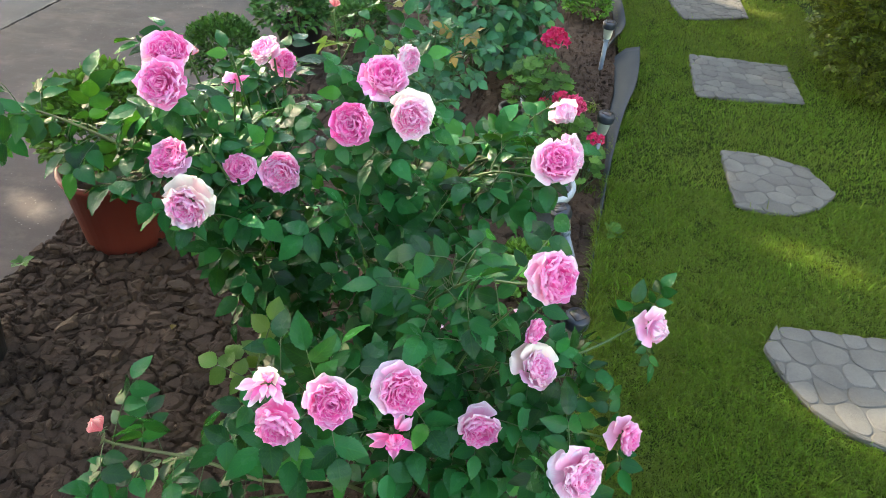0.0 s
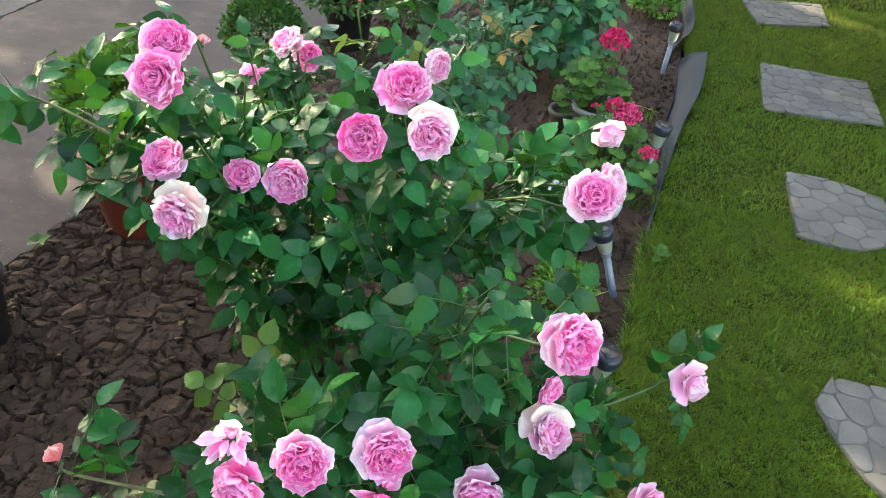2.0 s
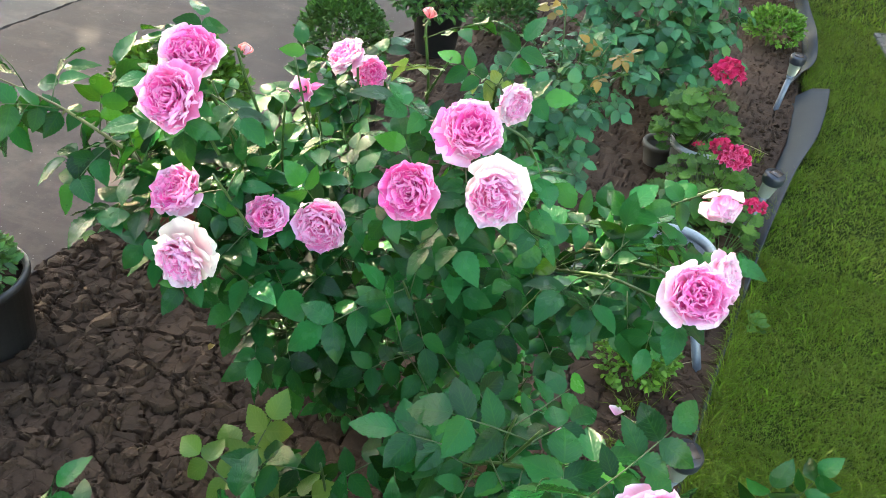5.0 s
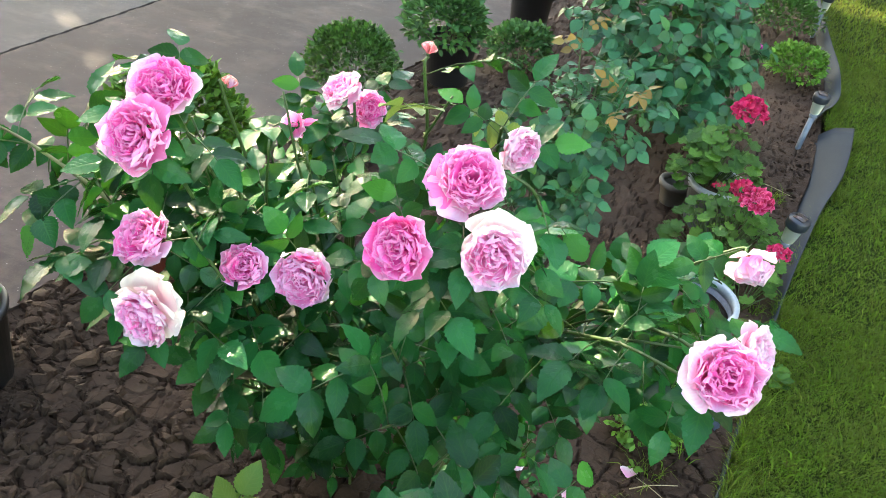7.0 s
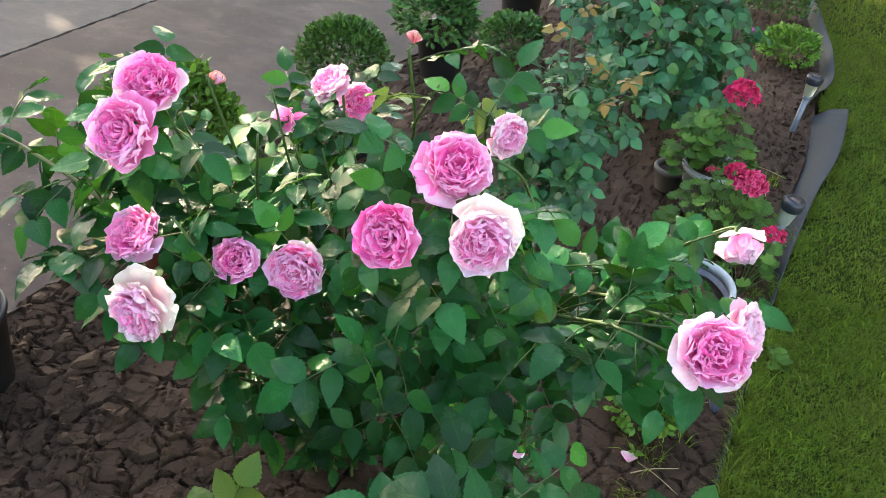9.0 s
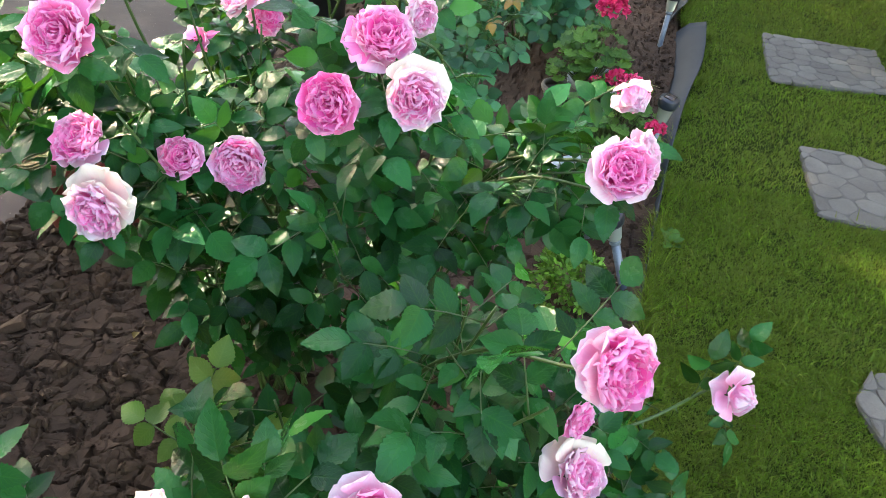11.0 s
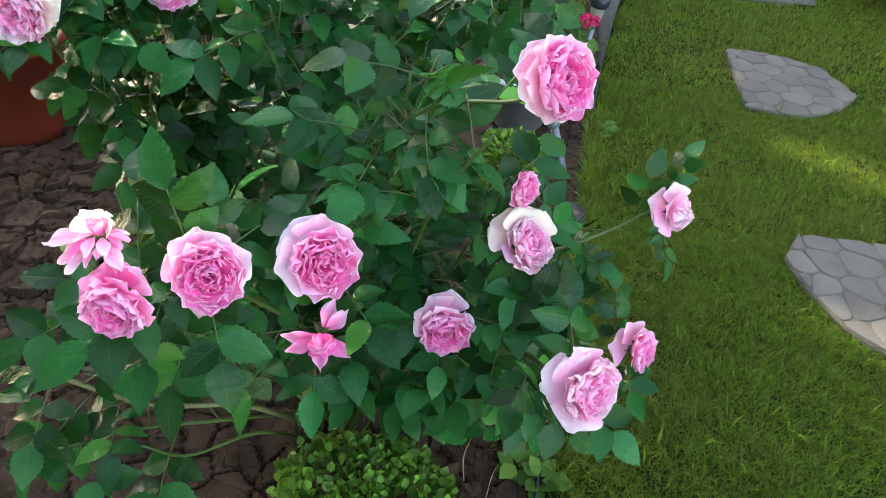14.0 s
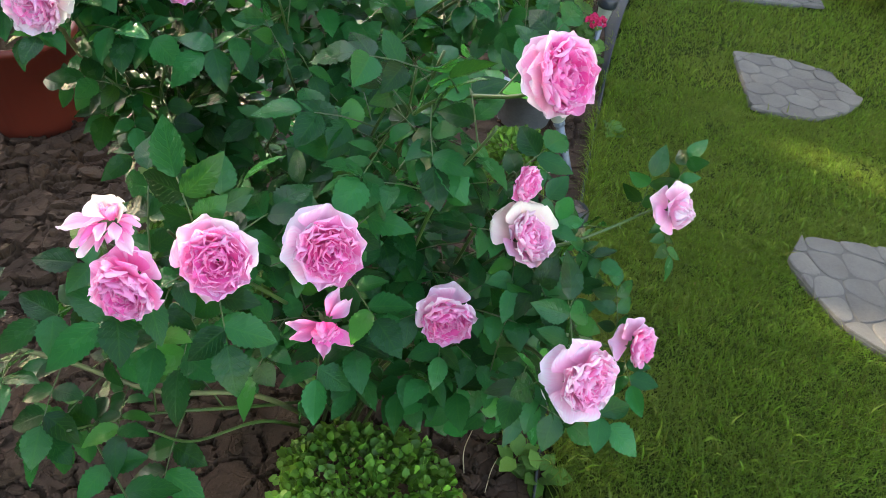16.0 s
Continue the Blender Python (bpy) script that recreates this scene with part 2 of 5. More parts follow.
WHITE_POT = plain("speckled_white_ceramic", (0.0595, 0.0663, 0.0765), (0.1445, 0.1573, 0.1742), 0.5, 40, 160, bump=0.2)
WHITE_RIM = plain("chalky_white_rim", (0.2080, 0.2480, 0.2720), (0.3840, 0.4240, 0.4480), 0.55, 25, 160, bump=0.3)
CLAY = plain("clay_pot", (0.075, 0.066, 0.056), (0.13, 0.115, 0.10), 0.8, 12, 120)
STEEL = plain("brushed_steel", (0.10, 0.13, 0.17), (0.18, 0.22, 0.27), 0.45, 30, 200, metal=0.3, bump=0.1)
LAMP_CAP = plain("dark_lamp_cap", (0.008, 0.011, 0.018), (0.018, 0.024, 0.034), 0.35, 20, 160, bump=0.1)
SOLAR = plain("solar_cell", (0.035, 0.030, 0.032), (0.08, 0.06, 0.055), 0.2, 40, 120, bump=0.05)
STRAW = plain("dry_straw", (0.30, 0.23, 0.12), (0.42, 0.34, 0.20), 0.8, 30, 160)
SHELL = plain("snail_shell", (0.45, 0.40, 0.34), (0.62, 0.58, 0.52), 0.5, 60, 200)


def lens_material():
    g = Graph("cloudy_plastic_lens")
    g.base((0.42, 0.47, 0.42), 0.3, 0.5)
    g.put(g.bsdf.inputs["Transmission Weight"], 0.55)
    g.bump(g.noise(120), 0.2, 0.001)
    return g.m


LENS = lens_material()


# ---- building helpers ----
def mesh_of(name, verts, faces, mats, uv=None, slots=None, smooth=True):
    me = bpy.data.meshes.new(name)
    me.from_pydata(np.asarray(verts, dtype=float).tolist(), [], [list(map(int, f)) for f in faces])
    for m in (mats if isinstance(mats, (list, tuple)) else [mats]):
        me.materials.append(m)
    if uv is not None:
        layer = me.uv_layers.new(name="UVMap")
        idx = np.empty(len(me.loops), dtype=np.int32)
        me.loops.foreach_get("vertex_index", idx)
        layer.data.foreach_set("uv", np.asarray(uv, dtype=np.float32)[idx].ravel())
    if slots is not None:
        me.polygons.foreach_set("material_index", np.asarray(slots, dtype=np.int32))
    if smooth:
        me.polygons.foreach_set("use_smooth", np.ones(len(me.polygons), dtype=bool))
    me.update()
    return me


def part(name, data, material, parent, label=""):
    """Links a bmesh or a mesh as one object under a thing or a part."""
    if isinstance(data, bmesh.types.BMesh):
        me = bpy.data.meshes.new(name)
        data.to_mesh(me)
        data.free()
        me.materials.append(material)
        me.polygons.foreach_set("use_smooth", np.ones(len(me.polygons), dtype=bool))
        data = me
    ob = new(name, data)
    ob.parent = parent
    if label:
        ob["label"] = label
    return ob


def thing(name, at, label, category, group="", kind=""):
    ob = new(name)
    ob.empty_display_size = 0.05
    ob.location = at
    return tagged(ob, label, category, group, kind)


def setting(name, data, label, category):
    return tagged(new(name, data), label, category, kind="structure")


def lathe(profile, seg=36, caps=True):
    """A turned body from (radius, height) pairs; open profiles stay open."""
    bm = bmesh.new()
    rings = []
    for r, z in profile:
        rings.append([bm.verts.new((r * math.cos(a), r * math.sin(a), z)) for a in (2 * math.pi * k / seg for k in range(seg))])
    for lo, hi in zip(rings, rings[1:]):
        for k in range(seg):
            bm.faces.new((lo[k], lo[(k + 1) % seg], hi[(k + 1) % seg], hi[k]))
    if caps:
        bm.faces.new(rings[-1])
        bm.faces.new(rings[0][::-1])
    else:
        bmesh.ops.remove_doubles(bm, verts=bm.verts, dist=1e-6)
    bmesh.ops.recalc_face_normals(bm, faces=bm.faces)
    return bm


def spline(pts, n):
    """n points on a smooth curve through pts."""
    p = np.asarray(pts, dtype=float)
    p = np.vstack([2 * p[0] - p[1], p, 2 * p[-1] - p[-2]])
    out = []
    for s in np.linspace(0, len(p) - 3 - 1e-6, n):
        i, f = int(s), s - int(s)
        a, b, c, d = p[i:i + 4]
        out.append(0.5 * (2 * b + (c - a) * f + (2 * a - 5 * b + 4 * c - d) * f * f + (3 * b - a - 3 * c + d) * f ** 3))
    return np.array(out)


def tube(path, r0, r1, seg=6):
    """Verts and faces of a tapered tube along a path."""
    p = np.asarray(path, dtype=float)
    t = np.gradient(p, axis=0)
    t /= np.linalg.norm(t, axis=1)[:, None] + 1e-9
    ref = np.array([0.31, 0.22, 0.92]) if abs(t[0][2]) < 0.9 else np.array([0.95, 0.2, 0.1])
    a = np.cross(t, ref)
    a /= np.linalg.norm(a, axis=1)[:, None] + 1e-9
    b = np.cross(t, a)
    ang = np.arange(seg) * 2 * math.pi / seg
    r = np.linspace(r0, r1, len(p))[:, None, None]
    v = p[:, None, :] + r * (np.cos(ang)[None, :, None] * a[:, None, :] + np.sin(ang)[None, :, None] * b[:, None, :])
    f = []
    for i in range(len(p) - 1):
        for k in range(seg):
            f.append((i * seg + k, i * seg + (k + 1) % seg, (i + 1) * seg + (k + 1) % seg, (i + 1) * seg + k))
    f.append(tuple(range(seg))[::-1])
    f.append(tuple(range((len(p) - 1) * seg, len(p) * seg)))
    return v.reshape(-1, 3), f


def basis(y, z):
    """Rotation whose y axis runs along y and whose z axis lies near z."""
    y = Vector(y).normalized()
    x = y.cross(Vector(z)).normalized()
    if x.length < 0.5:
        x = Vector((1, 0, 0))
    z = x.cross(y).normalized()
    return Matrix((x, y, z)).transposed().to_4x4()


def scatter(template, faces, uv, at, ydir, zdir, size):
    """Many copies of one small leaf in one mesh: verts, faces, uv."""
    y = ydir / (np.linalg.norm(ydir, axis=1)[:, None] + 1e-9)
    x = np.cross(y, zdir)
    x /= np.linalg.norm(x, axis=1)[:, None] + 1e-9
    z = np.cross(x, y)
    v = at[:, None, :] + size[:, None, None] * (template[None, :, 0:1] * x[:, None, :] + template[None, :, 1:2] * y[:, None, :] + template[None, :, 2:3] * z[:, None, :])
    n, k = len(at), len(template)
    f = (np.arange(n)[:, None, None] * k + np.asarray(faces)[None]).reshape(-1, len(faces[0]))
    return v.reshape(-1, 3), f, np.tile(uv, (n, 1))


# small folded leaf, 1 long
LEAF_T = np.array([(0, 0, 0), (-0.26, 0.33, 0.07), (0.26, 0.33, 0.07), (0, 0.36, 0), (-0.24, 0.68, 0.05), (0.24, 0.68, 0.05), (0, 0.70, -0.02), (0, 1.0, -0.07)])
LEAF_F = [(0, 3, 1), (0, 2, 3), (1, 3, 6), (1, 6, 4), (3, 2, 5), (3, 5, 6), (4, 6, 7), (6, 5, 7)]
LEAF_UV = np.array([(0, 0), (-1, 0.33), (1, 0.33), (0, 0.36), (-1, 0.68), (1, 0.68), (0, 0.7), (0, 1)])
ROUND_T = LEAF_T * np.array([1.5, 0.95, 1.6])

# ---- rose leaves: rachis with five or seven toothed leaflets ----
def leaflet(length, width, rs):
    rows = 19
    s = np.linspace(0, 1, rows)
    w = width * np.sin(math.pi * s ** 0.80) ** 0.88
    w[0], w[-1] = 0.0008, 0.0004
    tooth = np.where(np.arange(rows) % 2 == 0, 0.94, 1.06)
    w = w * tooth
    droop = -rs.uniform(0.05, 0.40) * length * s ** 2
    fold = rs.uniform(0.05, 0.42)
    wav = rs.normal(0, 0.035, (rows, 2)) * width
    v, uv = [], []
    for i in range(rows):
        v += [(-w[i], s[i] * length - 0.08 * w[i], droop[i] + fold * w[i] + wav[i, 0]), (0, s[i] * length, droop[i]), (w[i], s[i] * length - 0.08 * w[i], droop[i] + fold * w[i] + wav[i, 1])]
        uv += [(-1, s[i]), (0, s[i]), (1, s[i])]
    f = []
    for i in range(rows - 1):
        a = i * 3
        f += [(a, a + 1, a + 4, a + 3), (a + 1, a + 2, a + 5, a + 4)]
    return np.array(v), f, np.array(uv)


def leaf_mesh(seed, count=5, size=0.047, plump=0.33, mat=None):
    rs = np.random.default_rng(seed)
    pairs = (count - 1) // 2
    length = 0.020 + 0.030 * pairs
    rp = np.array([(0, 0, 0), (0, length * 0.5, 0.004), (0, length, -0.004)])
    V, F = tube(spline(rp, 5), 0.0011, 0.0007, 4)
    V, F, UV, S = list(V), list(F), [(0, 0.5)] * len(V), [1] * len(F)
    spots = [(length, 0.0, 1.12)]
    for k in range(pairs):
        yy = length - 0.016 - 0.029 * k
        for side in (-1, 1):
            spots.append((yy + rs.uniform(-0.003, 0.003), side * rs.uniform(58, 78), (1.0, 0.86, 0.7)[k]))
    for yy, ang, k in spots:
        v, f, uv = leaflet(size * k * rs.uniform(0.9, 1.1), size * k * plump * rs.uniform(0.9, 1.12), rs)
        m = np.array((Matrix.Translation((0, yy, -0.001)) @ Matrix.Rotation(radians(-ang), 4, "Z") @ Matrix.Rotation(radians(rs.uniform(-25, 12)), 4, "X") @ Matrix.Rotation(radians(rs.uniform(-18, 18)), 4, "Y")))
        v = v @ m[:3, :3].T + m[:3, 3]
        n0 = len(V)
        V += list(v)
        F += [tuple(i + n0 for i in q) for q in f]
        UV += [tuple(q) for q in uv]
        S += [0] * len(f)
    return mesh_of("rose_leaf", V, F, [mat, STEM], UV, S)


LEAVES = [leaf_mesh(k, 7 if k % 4 == 0 else 5, 0.046, 0.315, LEAF) for k in range(10)]
LEAVES_YOUNG = [leaf_mesh(40 + k, 5, 0.034, 0.36, LEAF_LIGHT) for k in range(4)]
LEAVES_BLUE = [leaf_mesh(60 + k, 5, 0.044, 0.42, LEAF_BLUE) for k in range(7)]
LEAVES_RUST = [leaf_mesh(80 + k, 5, 0.034, 0.36, LEAF_RUST) for k in range(3)]


# ---- petals and blooms ----
def petal_mesh(seed, width, cup, curl, ruffle, mat, strap=0.0):
    rs = np.random.default_rng(seed)
    nu, nv = 11, 8
    u, v = np.meshgrid(np.linspace(-1, 1, nu), 1 - (1 - np.linspace(0, 1, nv)) ** 1.5)
    prof = np.minimum(1, (v + 0.10) * 1.6) * np.sqrt(np.clip(1.12 - np.clip((v - 0.45) / 0.55, 0, 1) ** 3.0, 0, 1)) * (1 - 0.25 * strap)
    notch = 0.03 * np.cos(u * math.pi * rs.uniform(0.8, 1.6) + rs.uniform(0, 6)) * v
    x = width * prof * u
    y = v * (1.0 - 0.17 * u ** 2 * v) + notch + 0.018 * v ** 4 * np.sin(u * rs.uniform(7, 11) + rs.uniform(0, 6))
    z = cup * width * (u * u) * prof + curl * v ** 2.2
    z = z + ruffle * v ** 2 * np.sin(u * rs.uniform(3, 5) + rs.uniform(0, 6)) + 0.02 * v ** 3 * np.sin(u * rs.uniform(8, 12) + rs.uniform(0, 6)) + rs.normal(0, 0.004, u.shape) * v
    V = np.stack([x, y, z], -1).reshape(-1, 3)
    F = [(r * nu + c, r * nu + c + 1, (r + 1) * nu + c + 1, (r + 1) * nu + c) for r in range(nv - 1) for c in range(nu - 1)]
    return mesh_of("petal", V, F, mat, np.stack([u, v], -1).reshape(-1, 2))


def petal_kinds(mat, s):
    return {
        "core": [petal_mesh(s + k, 0.47, 0.42, 0.24, 0.11, mat) for k in range(8)],
        "mid": [petal_mesh(s + 10 + k, 0.60, 0.42, 0.16, 0.065, mat) for k in range(4)],
        "outer": [petal_mesh(s + 20 + k, 0.70, 0.26, 0.08, 0.09, mat) for k in range(4)],
        "guard": [petal_mesh(s + 30 + k, 0.74, 0.16, -0.08, 0.10, mat) for k in range(4)],
        "strap": [petal_mesh(s + 40 + k, 0.30, 0.5, -0.25, 0.10, mat, 0.5) for k in range(3)],
    }


DEEP, MID, PALE, CREAM = (petal_kinds(m, 100 * k) for k, m in enumerate((PETAL_DEEP, PETAL_MID, PETAL_PALE, PETAL_CREAM)))
CORAL = petal_kinds(PETAL_CORAL, 500)
PURPLE = petal_kinds(PETAL_PURPLE, 600)


def calyx_mesh():
    """Hip with five pointed sepals, for a bloom one unit in radius."""
    bm = lathe([(0.05, -0.32), (0.13, -0.26), (0.17, -0.14), (0.13, -0.02), (0.05, 0.02)], 10)
    for k in range(5):
        a = 2 * math.pi * k / 5
        m = Matrix.Rotation(a, 4, "Z")
        pts = [bm.verts.new(m @ Vector(p)) for p in ((0.06, 0.1, -0.03), (-0.06, 0.1, -0.03), (0.09, 0.32, -0.08), (-0.09, 0.32, -0.08), (0, 0.62, -0.2))]
        bm.faces.new((pts[0], pts[1], pts[3], pts[2]))
        bm.faces.new((pts[2], pts[3], pts[4]))
    me = bpy.data.meshes.new("bloom")
    bm.to_mesh(me)
    bm.free()
    me.materials.append(STEM)
    return me


CALYX = calyx_mesh()
# ring: count, root radius, root height, lean from the axis, length, kind, tone
RINGS = [(8, 0.05, 0.08, 36, 0.50, "mid", 0), (10, 0.10, 0.05, 58, 0.72, "mid", 0), (10, 0.40, 0.0, 52, 0.74, "outer", 1), (6, 0.34, -0.04, 74, 0.74, "guard", 2)]


def heart(rs, close):
    """The packed small petals of an old rose, in a spiral: turn, root radius, root height, lean, length, tone."""
    n = 72
    for i in range(n):
        q = math.sqrt((i + 0.5) / n)
        yield i * 2.39996 + rs.uniform(-0.3, 0.3), 0.56 * q, 0.10 + 0.06 * q * (1 - q), (10 + 52 * q) * close + rs.gauss(0, 10), (0.36 + 0.12 * q) * rs.uniform(0.88, 1.12), 0 if q < 0.8 else 1


def bloom(parent, at, facing, radius, tones=None, close=1.0, skip=(), seed=0, rings=None):
    """A bloom of many petals. tones: petal sets for the heart, the middle and the outside; close under 1 keeps it cupped."""
    rs = random.Random(seed)
    tones = tones or (DEEP, MID, PALE)
    head = part("bloom", CALYX, STEM, parent)
    up = Vector(facing).normalized()
    q = up.to_track_quat("Z", "Y").to_matrix().to_4x4() @ Matrix.Rotation(rs.uniform(0, 6.28), 4, "Z")
    head.matrix_basis = Matrix.Translation(Vector(at) - parent.location) @ q @ Matrix.Scale(radius, 4)
    for th, rb, zb, lean, ln, tone in (() if rings else heart(rs, close)):
        p = part("petal", rs.choice(tones[tone]["core"]), None, head)
        p.matrix_basis = (Matrix.Rotation(th, 4, "Z") @ Matrix.Translation((0, rb, zb)) @ Matrix.Rotation(radians(90 - lean), 4, "X")
                          @ Matrix.Rotation(radians(rs.gauss(0, 28)), 4, "Y") @ Matrix.Diagonal((ln * rs.uniform(0.85, 1.2), ln, ln, 1)))
    for i, (n, rb, zb, lean, ln, kind, tone) in enumerate(rings or RINGS):
        if i in skip:
            continue
        start = rs.uniform(0, 6.28)
        for k in range(n):
            th = start + (k + rs.uniform(-0.28, 0.28)) * 2 * math.pi / n
            ph = lean * close + rs.uniform(-7, 7) * (1.3 if lean < 50 else 1.0)
            twist = rs.uniform(-26, 26) if kind == "core" else rs.uniform(-14, 14)
            m = (Matrix.Rotation(th, 4, "Z") @ Matrix.Translation((0, rb * rs.uniform(0.85, 1.15), zb)) @ Matrix.Rotation(radians(90 - ph), 4, "X")
                 @ Matrix.Rotation(radians(twist), 4, "Y") @ Matrix.Diagonal((ln * rs.uniform(0.85, 1.15), ln * rs.uniform(0.9, 1.1) * (rs.uniform(0.8, 1.15) if kind == "guard" else 1), ln, 1)))
            if kind == "strap":
                m = m @ Matrix.Rotation(radians(rs.uniform(-26, 26)), 4, "X") @ Matrix.Rotation(radians(rs.uniform(-22, 22)), 4, "Z") @ Matrix.Scale(rs.uniform(0.6, 1.1), 4)
            t = tones[tone]
            p = part("petal", rs.choice(t[kind]), None, head)
            p.matrix_basis = m
    return head


HALF_OPEN = [(6, 0.03, 0.25, 14, 0.5, "core", 0), (4, 0.04, 0.05, -9, 0.85, "mid", 0), (5, 0.10, 0.04, -7, 0.90, "mid", 0), (5, 0.16, 0.02, -4, 0.85, "mid", 0)]
TIGHT_BUD = [(3, 0.02, 0.0, -2, 1.2, "mid", 0), (4, 0.08, 0.0, 0, 1.25, "mid", 0), (4, 0.12, 0.0, 4, 1.15, "mid", 1)]
GLOBE = [(5, 0.05, 0.10, 8, 0.60, "core", 0), (6, 0.16, 0.05, -2, 0.80, "mid", 0), (7, 0.28, 0.03, -10, 0.90, "outer", 1), (7, 0.38, 0.0, -13, 0.94, "outer", 1), (6, 0.44, -0.02, -6, 0.86, "outer", 2), (4, 0.34, -0.04, 66, 0.80, "guard", 2)]
DROOPED = [(8, 0.12, 0.05, 24, 0.5, "core", 0), (7, 0.20, 0.03, 78, 0.62, "strap", 1), (7, 0.22, 0.0, 112, 0.75, "strap", 0), (6, 0.2, -0.1, 135, 0.85, "strap", 0)]
SPENT = [(5, 0.10, 0.05, 15, 0.5, "core", 0), (5, 0.2, 0.03, 55, 0.8, "outer", 1), (5, 0.2, 0.0, 95, 1.0, "strap", 1)]

VIEW_UP, VIEW_TO = Vector((0, 0.62, 0.78)), Vector((0, -0.78, 0.62))


def facing(right, up, toward):
    return (Vector((1, 0, 0)) * right + VIEW_UP * up + VIEW_TO * toward).normalized()


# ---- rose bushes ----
HEADS = []          # centre and radius of every bloom; leaves that hide their faces from the camera are dropped
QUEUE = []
CAM_EYES = (Vector((0.13, 0.58, 1.31)), Vector((0.16, 0.28, 1.10)))     # two camera positions; leaves that cover a bloom as seen from there are left out


# leaf placing fitted to the camera's view: true if at covers a bloom
def hides_bloom(at):
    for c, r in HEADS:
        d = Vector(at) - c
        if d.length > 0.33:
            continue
        for side in CAM_EYES:
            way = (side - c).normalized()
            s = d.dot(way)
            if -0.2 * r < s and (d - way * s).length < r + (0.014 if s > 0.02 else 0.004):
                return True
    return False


def blocks_sun(at):
    for c, r in LIT:
        d = Vector(at) - Vector(c)
        s = d.dot(sd)
        if 0.07 < s < 0.50 and (d - sd * s).length < r:
            return True
    return False


def put_leaf(bush, at, out, up, size, meshes, rs):
    tip = Vector(at) + Vector(out) * 0.055 * size
    low = Vector(at) + Vector(out) * 0.09 * size
    if low.x > -0.08 and low.y < 0.75 + (0.40 - low.z) * 0.75 and low.z < 0.46:
        return None
    if -0.30 < low.x < 0.03 and low.y < 0.90 and low.z < 0.57 and rs.random() < 0.55 or low.x > 0.32 and 1.1 < low.y < 1.65 and low.z > 0.5 or low.x > 0.1 and low.y > 1.34 and low.z > 0.80:
        return None
    if low.x < -0.40 and low.y < 1.25 and 0.40 < low.z < 0.68:
        return None
    if blocks_sun(low) or blocks_sun(at) or hides_bloom(tip) or hides_bloom(Vector(at) + Vector(out) * 0.10 * size) or hides_bloom(at):
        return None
    ob = part("leaf", rs.choice(meshes), None, bush)
    ob.matrix_basis = Matrix.Translation(Vector(at) - bush.location) @ basis(out, up) @ Matrix.Scale(size, 4)
    return ob


def shoot(*args, **named):
    QUEUE.append((args, named))


def raise_shoot(bush, pts, r0, r1, leaves, rs, meshes, first=0.25, size=1.0, mat=None, name="cane", last=0.97):
    """A cane through pts with leaves in a spiral along it."""
    path = spline(pts, 5 * len(pts))
    v, f = tube(path - np.array(bush.location), r0, r1, 6)
    # thorns
    T = np.gradient(path, axis=0)
    for i in range(3, len(path) - 2, 2):
        t = Vector(T[i]).normalized()
        side = t.cross(Vector((rs.uniform(-1, 1), rs.uniform(-1, 1), rs.uniform(-1, 1)))).normalized()
        c = Vector(path[i]) - bush.location
        k = len(v)
        v = np.vstack([v, [c + t * 0.003 + side * r1, c - t * 0.003 + side * r1, c + t.cross(side) * 0.002 + side * r1, c + side * (r0 + 0.006) - t * 0.002]])
        f += [(k, k + 1, k + 3), (k + 1, k + 2, k + 3), (k + 2, k, k + 3)]
    part(name, mesh_of(name, v, f, mat or (CANE if r0 > 0.0042 else STEM)), None, bush)
    ang = rs.uniform(0, 6.28)
    for j in range(leaves):
        s = first + (last - first) * (j + rs.uniform(-0.2, 0.2) + 0.5) / leaves
        x = min(max(s, 0), 1) * (len(path) - 1)
        i = min(int(x), len(path) - 2)
        at = path[i] * (1 - x + i) + path[i + 1] * (x - i)
        t = Vector(path[i + 1] - path[i]).normalized()
        ang += 2.4 + rs.uniform(-0.4, 0.4)
        ref = t.cross(Vector((0.2, 0.9, 0.3))).normalized()
        out = Matrix.Rotation(ang, 3, t) @ ref
        out = (out * 0.95 + t * rs.uniform(0.1, 0.5) + Vector((0, -0.12, rs.uniform(-0.30, 0.15)))).normalized()
        up = (Vector((rs.uniform(-0.6, 0.5), rs.uniform(-0.85, 0.25), 1.0)) + out * 0.2).normalized()
        put_leaf(bush, at, out, up, size * rs.uniform(0.78, 1.12), meshes, rs)


def mid(a, b, f, dx=0.0, dy=0.0, dz=0.0):
    return tuple(a[i] + (b[i] - a[i]) * f + (dx, dy, dz)[i] for i in range(3))


def grow(bush, base, tips, rs, meshes, leaves=6, size=1.0, r=0.0034, arch=0.06):
    for tip in tips:
        n = leaves + rs.randint(-1, 1)
        b = (base[0] + rs.uniform(-0.05, 0.05), base[1] + rs.uniform(-0.05, 0.05), -0.02)
        m1 = mid(b, tip, 0.45, rs.uniform(-0.03, 0.03), rs.uniform(-0.02, 0.03), arch + 0.04)
        m2 = mid(b, tip, 0.78, rs.uniform(-0.02, 0.02), rs.uniform(-0.02, 0.02), arch * 0.7)
        shoot(bush, [b, m1, m2, tip], r, 0.0016, n, rs, meshes, first=0.34, size=size)

